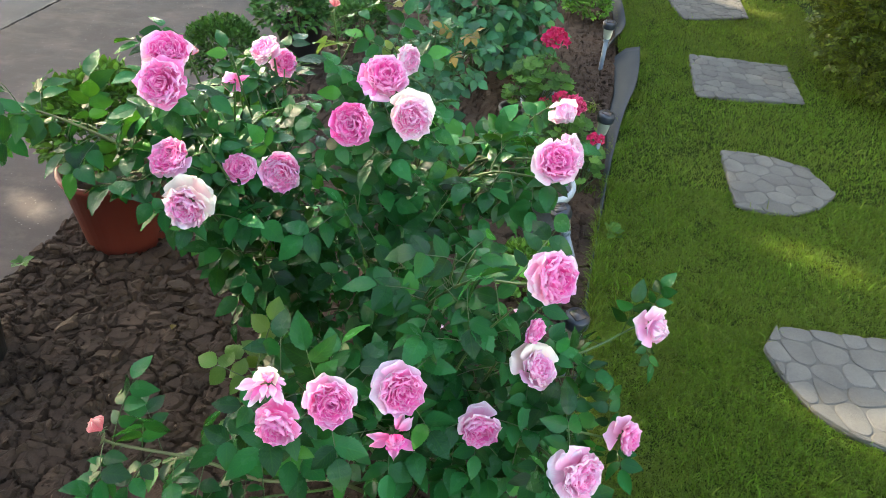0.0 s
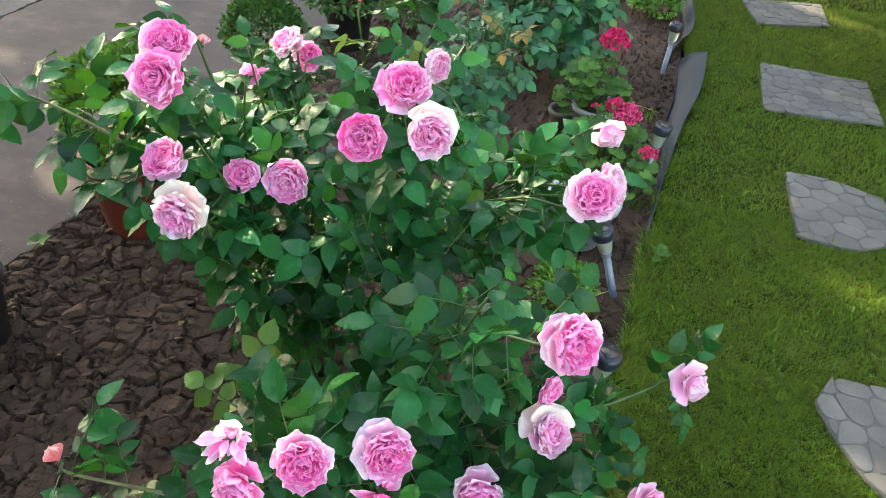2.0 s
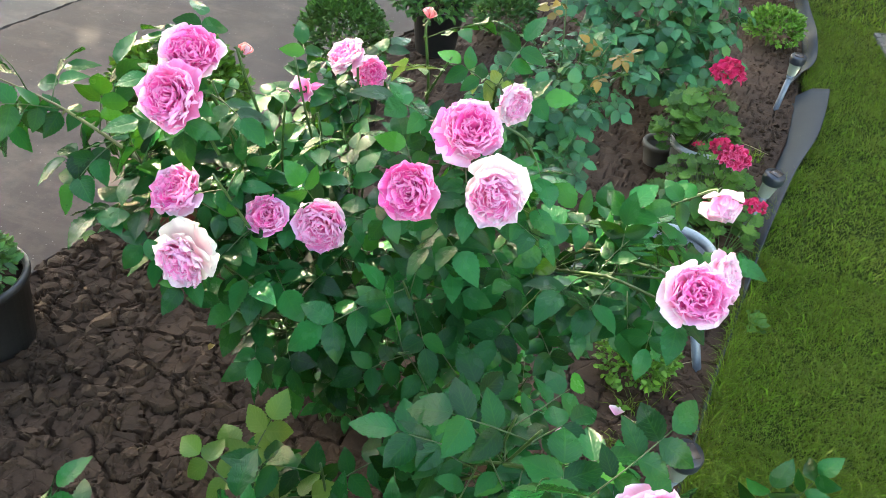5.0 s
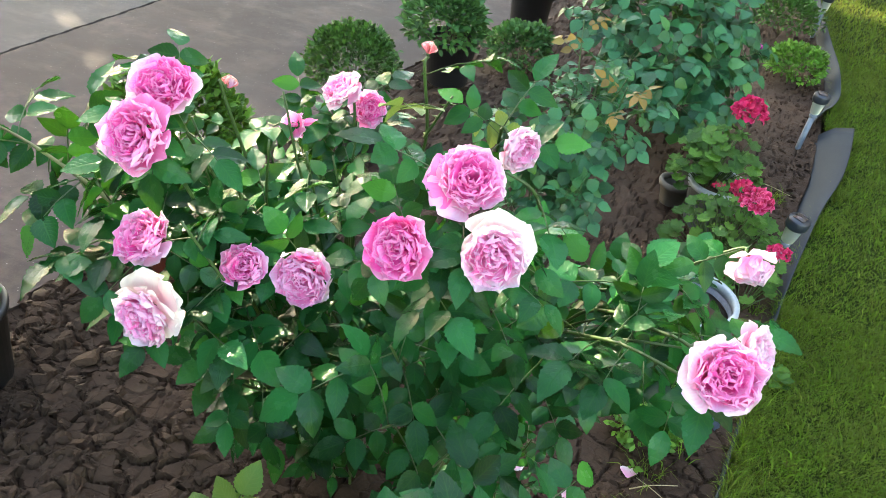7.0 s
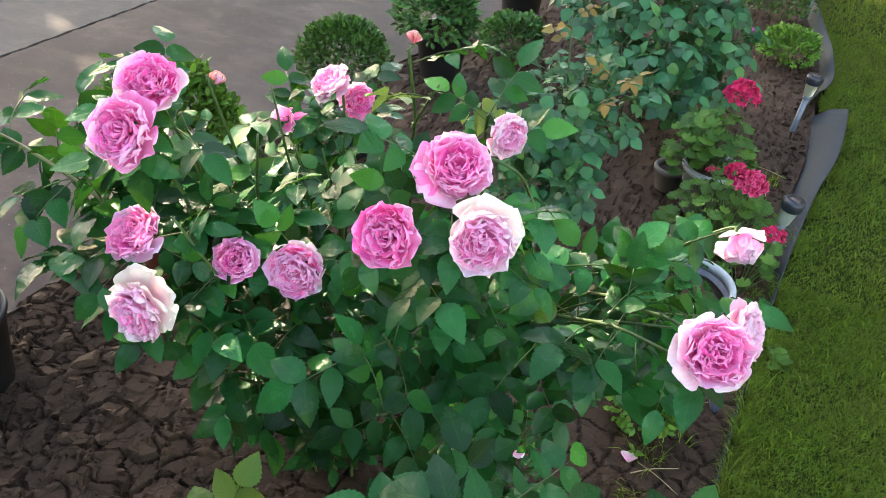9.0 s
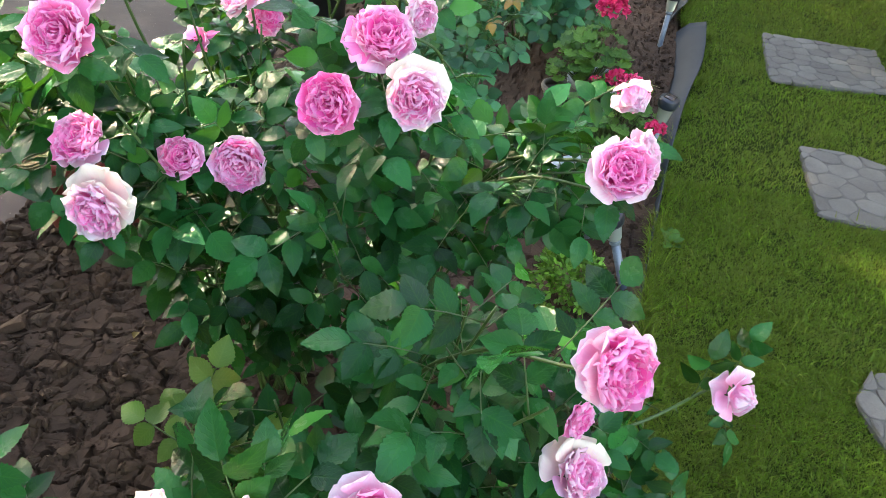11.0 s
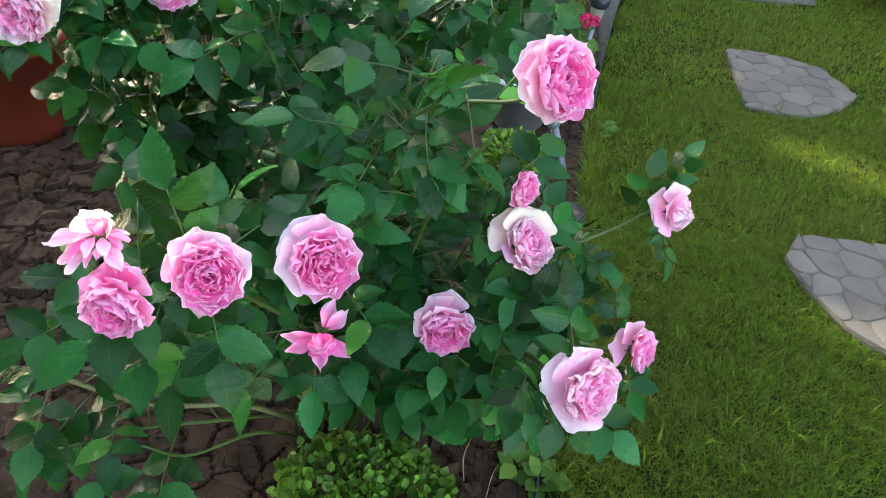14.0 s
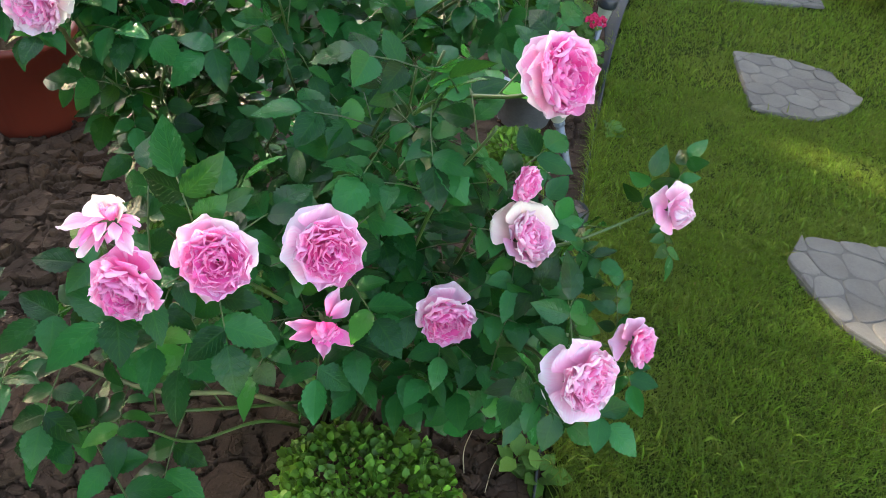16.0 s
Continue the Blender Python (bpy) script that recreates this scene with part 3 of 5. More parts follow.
# ---- ground: bed, concrete, lawn ----
EDGE = [(0.30, 0.2), (0.37, 0.93), (0.452, 1.477), (0.512, 1.862), (0.57, 2.22), (0.64, 2.70), (0.70, 3.12), (0.765, 3.45), (0.82, 3.92), (0.85, 4.24), (0.87, 4.65), (0.855, 5.3), (0.86, 7.0)]
KERB = [(-1.30, 0.2), (-1.26, 1.2), (-1.247, 1.56), (-1.21, 1.88), (-1.055, 3.39), (-0.85, 4.2), (-0.70, 5.0), (-0.45, 7.0)]


def along(line, y):
    return np.interp(y, [p[1] for p in line], [p[0] for p in line])


def cells(x, y, size, seed):
    """Distances to the nearest and second nearest point of a jittered grid, the nearest one's own number, and a slope across its cell."""
    gx, gy = np.floor(x / size), np.floor(y / size)
    d1, d2, idn, slope = np.full(x.shape, 9e9), np.full(x.shape, 9e9), np.zeros(x.shape), np.zeros(x.shape)
    for ox in (-1, 0, 1):
        for oy in (-1, 0, 1):
            cx, cy = gx + ox, gy + oy
            h = np.sin(cx * 127.1 + cy * 311.7 + seed) * 43758.5453
            h2 = np.sin(cx * 269.5 + cy * 183.3 + seed) * 24634.6345
            px, py = (cx + h - np.floor(h)) * size, (cy + h2 - np.floor(h2)) * size
            d = np.hypot(x - px, y - py)
            near = d < d1
            d2 = np.where(near, d1, np.minimum(d2, d))
            idn = np.where(near, h - np.floor(h), idn)
            slope = np.where(near, (x - px) * np.cos(40 * (h - np.floor(h))) + (y - py) * np.sin(40 * (h - np.floor(h))), slope)
            d1 = np.where(near, d, d1)
    return d1, d2, idn, slope


def soft_noise(x, y, scale, seed):
    out = np.zeros(x.shape)
    rs = np.random.default_rng(seed)
    for _ in range(7):
        a, p, k = rs.uniform(0, 6.28), rs.uniform(0, 6.28), scale * rs.uniform(0.6, 1.8)
        out += np.sin((x * math.cos(a) + y * math.sin(a)) * k + p)
    return out / 7


def soil_height(x, y):
    cl = np.clip((-0.28 - x) / 0.35, 0, 1) * np.clip((2.6 - y) / 0.8, 0.25, 1) + 0.22
    warp_x, warp_y = x + 0.018 * soft_noise(x, y, 60, 3), y + 0.018 * soft_noise(x, y, 60, 4)
    a1, a2, ai, ta = cells(warp_x, warp_y, 0.085, 1.0)
    b1, b2, bi, tb = cells(warp_x, warp_y, 0.040, 5.0)
    edge_a, edge_b = a2 - a1, b2 - b1
    plates = np.clip(edge_a / 0.0065, 0, 1) * 0.018 + (ai - 0.5) * 0.010 + 0.13 * ta
    clods = (np.clip(edge_b / 0.0065, 0, 1) * 0.009 + 0.22 * tb) * np.clip(1.8 * bi - 0.5, 0, 1.2)
    h = cl * (plates + clods) + (1 - cl) * (np.clip(edge_a / 0.0065, 0, 1) * 0.013 - 0.012 + 0.04 * ta) + 0.012 * soft_noise(x, y, 7, 8) + 0.003 * soft_noise(x, y, 45, 9)
    outside = np.maximum(along(KERB, y) - x, x - along(EDGE, y) + 0.03 * np.clip((y - 2.6) / 0.5, 0, 1))
    return h - 0.012 - np.clip(outside * 3, 0, 0.05)


rows_y = np.concatenate([np.linspace(0.2, 0.62, 30), np.linspace(0.625, 2.15, 330), 2.16 + 4.6 * np.linspace(0, 1, 190) ** 1.3])
nx, ny = 440, len(rows_y)
gx, gy = np.meshgrid(np.linspace(-1.42, 1.02, nx), rows_y)
gz = soil_height(gx, gy)
V = np.stack([gx, gy, gz], -1).reshape(-1, 3)
I = np.arange(nx * ny).reshape(ny, nx)
F = np.stack([I[:-1, :-1], I[:-1, 1:], I[1:, 1:], I[1:, :-1]], -1).reshape(-1, 4)
bed = setting("soil_bed", mesh_of("soil_bed", V, F, SOIL, smooth=False), "cracked dry brown clay soil of the flower bed", "soil")


def strip(name, xs_of, ys, z, mat, thick=0.07):
    """A slab between two lines x(y), with sides."""
    v, f = [], []
    for y in ys:
        a, b = xs_of(y)
        v += [(a, y, z), (b, y, z), (a, y, z - thick), (b, y, z - thick)]
    for i in range(len(ys) - 1):
        k = 4 * i
        f += [(k, k + 1, k + 5, k + 4), (k + 1, k + 3, k + 7, k + 5), (k + 2, k, k + 4, k + 6)]
    f += [(0, 2, 3, 1), (len(v) - 4, len(v) - 3, len(v) - 1, len(v) - 2)]
    return mesh_of(name, v, f, mat, smooth=False)


def jag(y, s):
    return 0.006 * math.sin(41 * y + s) + 0.004 * math.sin(97 * y + 2 * s) + 0.003 * math.sin(231 * y + s)


fine = np.unique(np.concatenate([[-30], np.linspace(0.2, 7, 420), [30]]))


def joint(y):
    return -2.66 + 0.071 * y


setting("concrete_near", strip("concrete_near", lambda y: (joint(y) + 0.010 + 0.6 * jag(y, 1), float(along(KERB, y)) + jag(y, 3)), fine, 0.006, CONCRETE), "worn pinkish grey concrete paving with dusty stains", "paving")
setting("concrete_far", strip("concrete_far", lambda y: (-30.0, joint(y) - 0.010 + 0.6 * jag(y, 2)), fine, 0.004, CONCRETE_OLD), "rough darker grey concrete paving beyond a crack", "paving")
setting("lawn_ground", strip("lawn_ground", lambda y: (float(along(EDGE, y)) + 0.012, 30.0), fine, -0.006, LAWN), "mown lawn ground", "lawn")
setting("ground", mesh_of("ground", [(-300, -300, -0.09), (300, -300, -0.09), (300, 300, -0.09), (-300, 300, -0.09)], [(0, 1, 2, 3)], EARTH), "wide flat ground of the garden", "ground")


# ---- lawn edging ----
def edging(name, line, tall, lean, thick=0.004):
    """Plastic strip on a line; tall and lean run from its start to its end."""
    p = spline([(x, y, 0) for x, y in line], 60)
    v, f = [], []
    for i, q in enumerate(p):
        s = i / (len(p) - 1)
        t = (p[min(i + 1, len(p) - 1)] - p[max(i - 1, 0)])
        n = np.array([t[1], -t[0], 0]) / np.hypot(t[0], t[1])
        h, a = np.interp(s, [k / (len(tall) - 1) for k in range(len(tall))], tall), radians(np.interp(s, [k / (len(lean) - 1) for k in range(len(lean))], lean))
        h = h + 0.0015 * math.sin(i * 0.7)
        for side in (0, 1):
            for lev in (-0.03, 0.5 * h, h):
                bend = a * (0.55 + 0.45 * max(lev, 0) / max(h, 0.01))
                v.append(q + n * (math.sin(bend) * lev + side * thick) + np.array([0, 0, math.cos(bend) * lev]))
    for i in range(len(p) - 1):
        k = 6 * i
        for a, b in ((0, 1), (1, 2), (2, 5), (5, 4), (4, 3)):
            f.append((k + a, k + b, k + 6 + b, k + 6 + a))
    f += [(0, 3, 4, 1), (1, 4, 5, 2)]
    e = len(v) - 6
    f += [(e, e + 1, e + 4, e + 3), (e + 1, e + 2, e + 5, e + 4)]
    return tagged(new(name, mesh_of(name, v, f, EDGING)), "wavy grey plastic lawn edging strip between bed and lawn", "edging", kind="structure")


LIP = [(0.2, 0.30), (2.22, 0.57), (2.70, 0.655), (3.12, 0.75), (3.45, 0.845), (3.94, 0.915), (4.0, 0.80), (4.24, 0.875), (4.65, 0.885), (5.3, 0.86), (7.0, 0.86)]     # y, x of the strips' upper edge


def grass_from(y):
    return np.maximum(along(EDGE, y), np.interp(y, [p[0] for p in LIP], [p[1] for p in LIP])) + 0.005


edging("edging_1", [(0.29, 0.2), (0.36, 0.93), (0.442, 1.477), (0.502, 1.862), (0.56, 2.22), (0.63, 2.70), (0.69, 3.12), (0.745, 3.45), (0.785, 3.92)], [0.008, 0.008, 0.009, 0.010, 0.014, 0.038, 0.080, 0.112, 0.135], [3, 4, 4, 6, 14, 30, 42, 52, 62])
edging("edging_2", [(0.705, 3.86), (0.745, 4.02), (0.82, 4.24), (0.845, 4.65), (0.825, 5.3), (0.82, 6.0), (0.83, 7.0)], [0.06, 0.08, 0.09, 0.09, 0.08], [20, 30, 18, 10, 6])



# ---- stepping stones ----
def clip(poly, p, n):
    """The part of poly on the side of p away from n."""
    out = []
    for a, b in zip(poly, poly[1:] + poly[:1]):
        da, db = (a - p).dot(n), (b - p).dot(n)
        if da <= 0:
            out.append(a)
        if da * db < 0:
            out.append(a + (b - a) * (da / (da - db)))
    return out


def round_off(poly, times=2):
    for _ in range(times):
        poly = [q for a, b in zip(poly, poly[1:] + poly[:1]) for q in (a * 0.78 + b * 0.22, a * 0.22 + b * 0.78)]
    return poly


def slab_mesh(name, poly, layers, mat):
    """A body through inset outlines (shrink in metres, height)."""
    c = sum(poly, Vector((0, 0))) / len(poly)
    v, f, n = [], [], len(poly)
    for inset, z in layers:
        for p in poly:
            d = p - c
            q = c + d * max(0.05, 1 - inset / max(d.length, 0.01))
            v.append((q.x, q.y, z))
    for k in range(len(layers) - 1):
        for i in range(n):
            f.append((k * n + i, k * n + (i + 1) % n, (k + 1) * n + (i + 1) % n, (k + 1) * n + i))
    top = (len(layers) - 1) * n
    v.append((c.x, c.y, layers[-1][1] + 0.001))
    f += [(top + i, top + (i + 1) % n, len(v) - 1) for i in range(n)]
    return mesh_of(name, v, f, mat, smooth=False)


def stepping_stone(outline, size, seed, label):
    rs = random.Random(seed)
    poly = [Vector(p) for p in outline]
    area = sum(a.x * b.y - b.x * a.y for a, b in zip(poly, poly[1:] + poly[:1]))
    if area < 0:
        poly.reverse()
    x0, y0 = min(p.x for p in poly), min(p.y for p in poly)
    x1, y1 = max(p.x for p in poly), max(p.y for p in poly)
    st = thing("stepping_stone", ((x0 + x1) / 2, (y0 + y1) / 2, 0), label, "stepping stone", "stepping stones in the lawn")
    o = Vector(((x0 + x1) / 2, (y0 + y1) / 2))
    poly = [p - o for p in poly]
    part("slab", slab_mesh("slab", round_off(poly, 1), [(0, -0.03), (0, 0.006), (0.006, 0.0115)], MORTAR), None, st)
    sites, row, y = [], 0, y0 - size / 2
    while y < y1 + size:
        x = x0 - size + (row % 2) * size * 0.5
        while x < x1 + size:
            sites.append(Vector((x + rs.uniform(-0.25, 0.25) * size, y + rs.uniform(-0.2, 0.2) * size)) - o)
            x += size * rs.uniform(0.9, 1.25)
        y += size * 0.92
        row += 1
    for s in sites:
        cell = list(poly)
        for q in sites:
            if q is not s and (q - s).length < 4 * size and len(cell) > 2:
                cell = clip(cell, (q + s) / 2, (q - s).normalized())
        if len(cell) < 3:
            continue
        ar = 0.5 * abs(sum(a.x * b.y - b.x * a.y for a, b in zip(cell, cell[1:] + cell[:1])))
        if ar < 0.0006:
            continue
        h = 0.0155 + rs.uniform(-0.0012, 0.0018)
        part("stone", slab_mesh("stone", round_off(cell, 2), [(0.0010, 0.004), (0.0016, h - 0.003), (0.004, h - 0.0008), (0.014, h)], STONE), None, st)
    return st


S1 = [(1.235, 5.041), (1.275, 4.616), (1.708, 4.755), (1.748, 5.189)]
S2 = [(1.196, 4.008), (1.127, 3.431), (1.664, 3.466), (1.716, 3.954)]
S3 = [(1.126, 2.882), (1.106, 2.599), (1.09, 2.431), (1.268, 2.395), (1.416, 2.473), (1.52, 2.593), (1.47, 2.782), (1.308, 2.87)]
S4 = [(1.056, 1.76), (0.99, 1.655), (1.025, 1.52), (1.065, 1.425), (1.15, 1.35), (1.30, 1.30), (1.46, 1.38), (1.52, 1.56), (1.47, 1.745), (1.27, 1.755)]
for outline, size, seed, label in ((S1, 0.075, 1, "grey cobble-patterned stepping stone far down the lawn"), (S2, 0.078, 2, "four-sided grey cobble-patterned stepping stone in grass"),
                                   (S3, 0.085, 3, "rounded grey cobble-patterned stepping stone in grass"), (S4, 0.085, 4, "large round-edged grey cobbled stepping stone in grass")):
    stepping_stone(outline, size, seed, label)


# ---- grass ----
def inside(px, py, poly):
    r = np.zeros(px.shape, dtype=bool)
    for (ax, ay), (bx, by) in zip(poly, poly[1:] + poly[:1]):
        cross = ((ay > py) != (by > py)) & (px < (bx - ax) * (py - ay) / (by - ay + 1e-12) + ax)
        r ^= cross
    return r


def shrink(poly, k):
    c = (sum(p[0] for p in poly) / len(poly), sum(p[1] for p in poly) / len(poly))
    return [(c[0] + (p[0] - c[0]) * k, c[1] + (p[1] - c[1]) * k) for p in poly]


def blades(x, y, length, width, z0=-0.008, lie=0.85):
    n = len(x)
    a = rng.uniform(0, 6.283, n)
    b = rng.uniform(0, 6.283, n)
    ln = length * rng.uniform(0.5, 1.25, n)
    le = lie * rng.uniform(0.4, 1.5, n)
    side = np.stack([np.cos(b), np.sin(b), np.zeros(n)], -1) * (width * rng.uniform(0.7, 1.3, n))[:, None] / 2
    lean = np.stack([np.cos(a), np.sin(a), np.zeros(n)], -1)
    p0 = np.stack([x, y, np.full(n, z0)], -1)
    up = np.array([0, 0, 1.0])
    p1 = p0 + (ln * 0.5)[:, None] * (lean * np.sin(le * 0.6)[:, None] + up * np.cos(le * 0.6)[:, None])
    p2 = p1 + (ln * 0.5)[:, None] * (lean * np.sin(le * 1.5)[:, None] + up * np.cos(le * 1.5)[:, None])
    v = np.stack([p0 - side, p0 + side, p1 - side * 0.85, p1 + side * 0.85, p2], 1).reshape(-1, 3)
    k = np.arange(n)[:, None, None] * 5
    f = (k + np.array([(0, 1, 3), (0, 3, 2), (2, 3, 4)])[None]).reshape(-1, 3)
    uv = np.tile(np.array([(-1, 0), (1, 0), (-1, .5), (1, .5), (0, 1)]), (n, 1))
    return v, f, uv


def lawn(n, y0, y1, x_far, length, width):
    y = rng.uniform(y0, y1, n)
    e = grass_from(y)
    x = e + rng.uniform(0, 1, n) * (x_far - e)
    keep = np.ones(n, dtype=bool)
    for s in (S1, S2, S3, S4):
        keep &= ~inside(x + 0.030 * soft_noise(x, y, 45, 31) + rng.normal(0, 0.006, n), y + 0.030 * soft_noise(x, y, 45, 32) + rng.normal(0, 0.006, n), shrink(s, 0.94))
    patch = soft_noise(x, y, 11, 21) * 0.25 + soft_noise(x, y, 45, 22) * 0.35 + soft_noise(x, y, 110, 23) * 0.4
    keep &= rng.uniform(0, 1, n) < 0.95 + 0.6 * patch
    x, y, patch = x[keep], y[keep], patch[keep]
    return blades(x, y, length * (1 + 1.0 * patch), width, lie=0.85)


sets = [lawn(190000, 0.55, 1.75, 1.50, 0.023, 0.0019), lawn(130000, 1.6, 2.55, 1.95, 0.023, 0.0022), lawn(125000, 2.5, 5.2, 2.15, 0.024, 0.0027), lawn(9000, 5.2, 6.6, 2.3, 0.04, 0.005), lawn(30000, -0.6, 7.0, 3.6, 0.040, 0.005)]
ye = 0.55 + 5.6 * rng.uniform(0, 1, 12000) ** 1.2
xe = grass_from(ye) - 0.012 + np.abs(rng.normal(0, 0.026, 12000)) - 0.006
tuft = soft_noise(ye * 0, ye, 24, 41) > -0.12
sets.append(blades(xe[tuft], ye[tuft], 0.068, 0.0022, lie=0.85))
vs, fs, us, k = [], [], [], 0
for v, f, u in sets:
    vs.append(v), fs.append(f + k), us.append(u)
    k += len(v)
tagged(new("lawn_grass", mesh_of("lawn_grass", np.vstack(vs), np.vstack(fs), GRASS, np.vstack(us))), "short green lawn grass with some straw", "grass", kind="stuff")


# ---- leafy mounds ----
def leafy(centre, radii, n, size, shell=0.35, seed=0, flat=0.0, lumps=0.12, template=LEAF_T):
    """Leaves spread through the outer layer of a lumpy ellipsoid: verts, faces, uv."""
    rs = np.random.default_rng(seed)
    d = rs.normal(size=(n, 3))
    d /= np.linalg.norm(d, axis=1)[:, None]
    d[:, 2] = np.where(d[:, 2] < -0.45, -d[:, 2], d[:, 2])
    bumps = np.zeros(n)
    for _ in range(9):
        c = rs.normal(size=3)
        bumps += np.cos(d @ (c * 3.2) + rs.uniform(0, 6.28)) / 9
    r = 1 - shell * rs.uniform(0, 1, n) ** 1.6 + lumps * bumps * 3 + rs.normal(0, 0.025, n)
    at = np.array(centre) + d * r[:, None] * np.array(radii)
    out = d * np.array([1, 1, 1.0]) + rs.normal(0, 0.55, (n, 3)) + np.array([0, 0, 0.25])
    nor = d * 0.5 + np.array([0, 0, 0.8]) + rs.normal(0, 0.4, (n, 3))
    return scatter(template, LEAF_F, LEAF_UV, at, out, nor, size * rs.uniform(0.65, 1.25, n))


def twigs(n, height, spread, seed):
    rs = random.Random(seed)
    v, f = np.zeros((0, 3)), []
    for _ in range(n):
        a, k = rs.uniform(0, 6.28), rs.uniform(0.3, 1.0)
        path = spline([(0, 0, 0), (0.4 * k * spread * math.cos(a), 0.4 * k * spread * math.sin(a), height * 0.5), (k * spread * math.cos(a), k * spread * math.sin(a), height)], 6)
        tv, tf = tube(path, 0.003, 0.0012, 5)
        f += [tuple(i + len(v) for i in q) for q in tf]
        v = np.vstack([v, tv])
    return v, f


def mound(name, at, radii, n, size, mat, label, category, lift=0.0, seed=0, template=LEAF_T, lumps=0.10, group=""):
    """A low leafy plant: stems and a crown of many small leaves."""
    th = thing(name, at, label, category, group)
    v, f, uv = leafy((0, 0, lift + radii[2] * 0.9), radii, n, size, seed=seed, template=template, lumps=lumps)
    tagged(part("foliage", mesh_of("foliage", v, f, mat, uv), None, th), kind="stuff")
    tv, tf = twigs(10, lift + radii[2] * 1.2, radii[0] * 0.7, seed)
    tagged(part("stem", mesh_of("stem", tv, tf, CANE), None, th), kind="stuff")
    return th


def pot(name, at, top, bottom, height, mat, label, rim=None, rim_h=0.022, fill=0.03, soil=True):
    """A hollow pot with a rolled rim, and soil in it."""
    th = thing(name, at, label, "plant pot")
    w = 0.006
    part("body", lathe([(bottom * 0.96, 0), (bottom, 0.004), (top * 0.985, height - rim_h), (top, height - rim_h), (top - w, height - rim_h), (bottom - w, 0.012), (bottom * 0.3, 0.012)]), mat, th)
    part("rim", lathe([(top - w, height - rim_h), (top + 0.004, height - rim_h), (top + 0.008, height - rim_h * 0.4), (top + 0.005, height), (top - w * 0.5, height + 0.001), (top - w - 0.002, height - 0.004), (top - w, height - rim_h)], caps=False), rim or mat, th)
    if soil:
        bm = lathe([(0.01, height - fill + 0.004), (top * 0.5, height - fill + 0.006), (top - w - 0.001, height - fill)], 24)
        for v in bm.verts:
            v.co.z += 0.004 * noise.noise(v.co * 40)
        part("soil", bm, SOIL, th)
    return th


# potted and bedded greens
pot("plant_pot", (-0.99, 1.875, 0), 0.150, 0.120, 0.268, RED_PLASTIC, "maroon red plastic pot standing on the bed")
mound("box_plant", (-1.0, 1.885, 0.245), (0.172, 0.168, 0.15), 3600, 0.026, LEAF_MOUND, "round bright green leafy plant in the maroon pot", "shrub", seed=1, lift=0.02)
pot("plant_pot", (-1.14, 1.28, 0), 0.115, 0.088, 0.215, BLACK_PLASTIC, "tall black plastic pot at the bed's edge")
mound("potted_green", (-1.15, 1.28, 0.18), (0.10, 0.10, 0.06), 600, 0.026, LEAF_MUM, "small green plant in the black pot", "plant", seed=2)
pot("plant_pot", (-0.87, 2.66, 0), 0.105, 0.082, 0.21, BLACK_PLASTIC, "black plastic pot with a clipped box ball")
mound("box_ball", (-0.905, 2.66, 0.15), (0.150, 0.150, 0.135), 3600, 0.019, LEAF_BOX, "clipped dark green box ball in a black pot", "shrub", seed=3, lift=0.06, lumps=0.06)
pot("plant_pot", (-0.83, 3.45, 0), 0.115, 0.09, 0.21, BLACK_PLASTIC, "black square-shouldered pot with a bushy plant")
mound("potted_mum", (-0.84, 3.42, 0.10), (0.165, 0.165, 0.16), 2300, 0.032, LEAF_MUM, "bushy dark green chrysanthemum in a black pot", "plant", seed=4, lift=0.03, lumps=0.16)
pot("plant_pot", (-0.73, 4.43, 0), 0.125, 0.10, 0.30, BLACK_PLASTIC, "dark grey plastic pot standing on the paving edge")
mound("bedding_mum", (-0.60, 3.78, 0), (0.135, 0.135, 0.115), 1300, 0.030, LEAF_MUM, "low green chrysanthemum mound on the soil", "plant", seed=5, lumps=0.14)
mound("small_box", (-0.80, 2.16, 0), (0.085, 0.085, 0.12), 1500, 0.019, LEAF_BOX, "small upright box plant among the roses", "shrub", seed=6)
mound("parsley", (0.66, 4.52, 0), (0.15, 0.14, 0.09), 1600, 0.024, LEAF_LIME, "bright green curly herb clump beside the edging", "plant", seed=7, lumps=0.16)
mound("parsley", (0.60, 5.25, 0), (0.18, 0.17, 0.13), 1500, 0.028, LEAF_BOX, "green herb clump far down the bed", "plant", seed=8, lumps=0.16)
mound("herb_clump", (0.305, 1.83, 0), (0.085, 0.085, 0.085), 1300, 0.019, LEAF_LIME, "fine-leaved light green herb clump by the lamp", "plant", seed=9, lumps=0.14)
mound("stonecrop", (0.09, 0.86, 0), (0.145, 0.112, 0.080), 2600, 0.0155, LEAF_LIME, "bright green stonecrop with round fleshy leaves", "plant", seed=10, template=ROUND_T, lumps=0.14)

# ---- thuja ----
SPRAY = []
SPRAY_F = []
for side in (-1, 0, 1):
    for k in range(4):
        b = Vector((0.0, 0.22 * k, 0.0))
        d = Vector((side * 0.6, 0.75, 0.04 * side)).normalized() if side else Vector((0, 1, 0))
        if not side and k < 3:
            continue
        n0 = len(SPRAY)
        ln = 0.42 - 0.05 * k
        px = Vector((d.y, -d.x, 0)) * 0.055
        SPRAY += [tuple(b - px * 0.5), tuple(b + px * 0.5), tuple(b + d * ln * 0.55 + px + Vector((0, 0, 0.03))), tuple(b + d * ln * 0.55 - px + Vector((0, 0, 0.03))), tuple(b + d * ln)]
        SPRAY_F += [(n0, n0 + 1, n0 + 2), (n0, n0 + 2, n0 + 3), (n0 + 3, n0 + 2, n0 + 4)]
SPRAY = np.array(SPRAY)


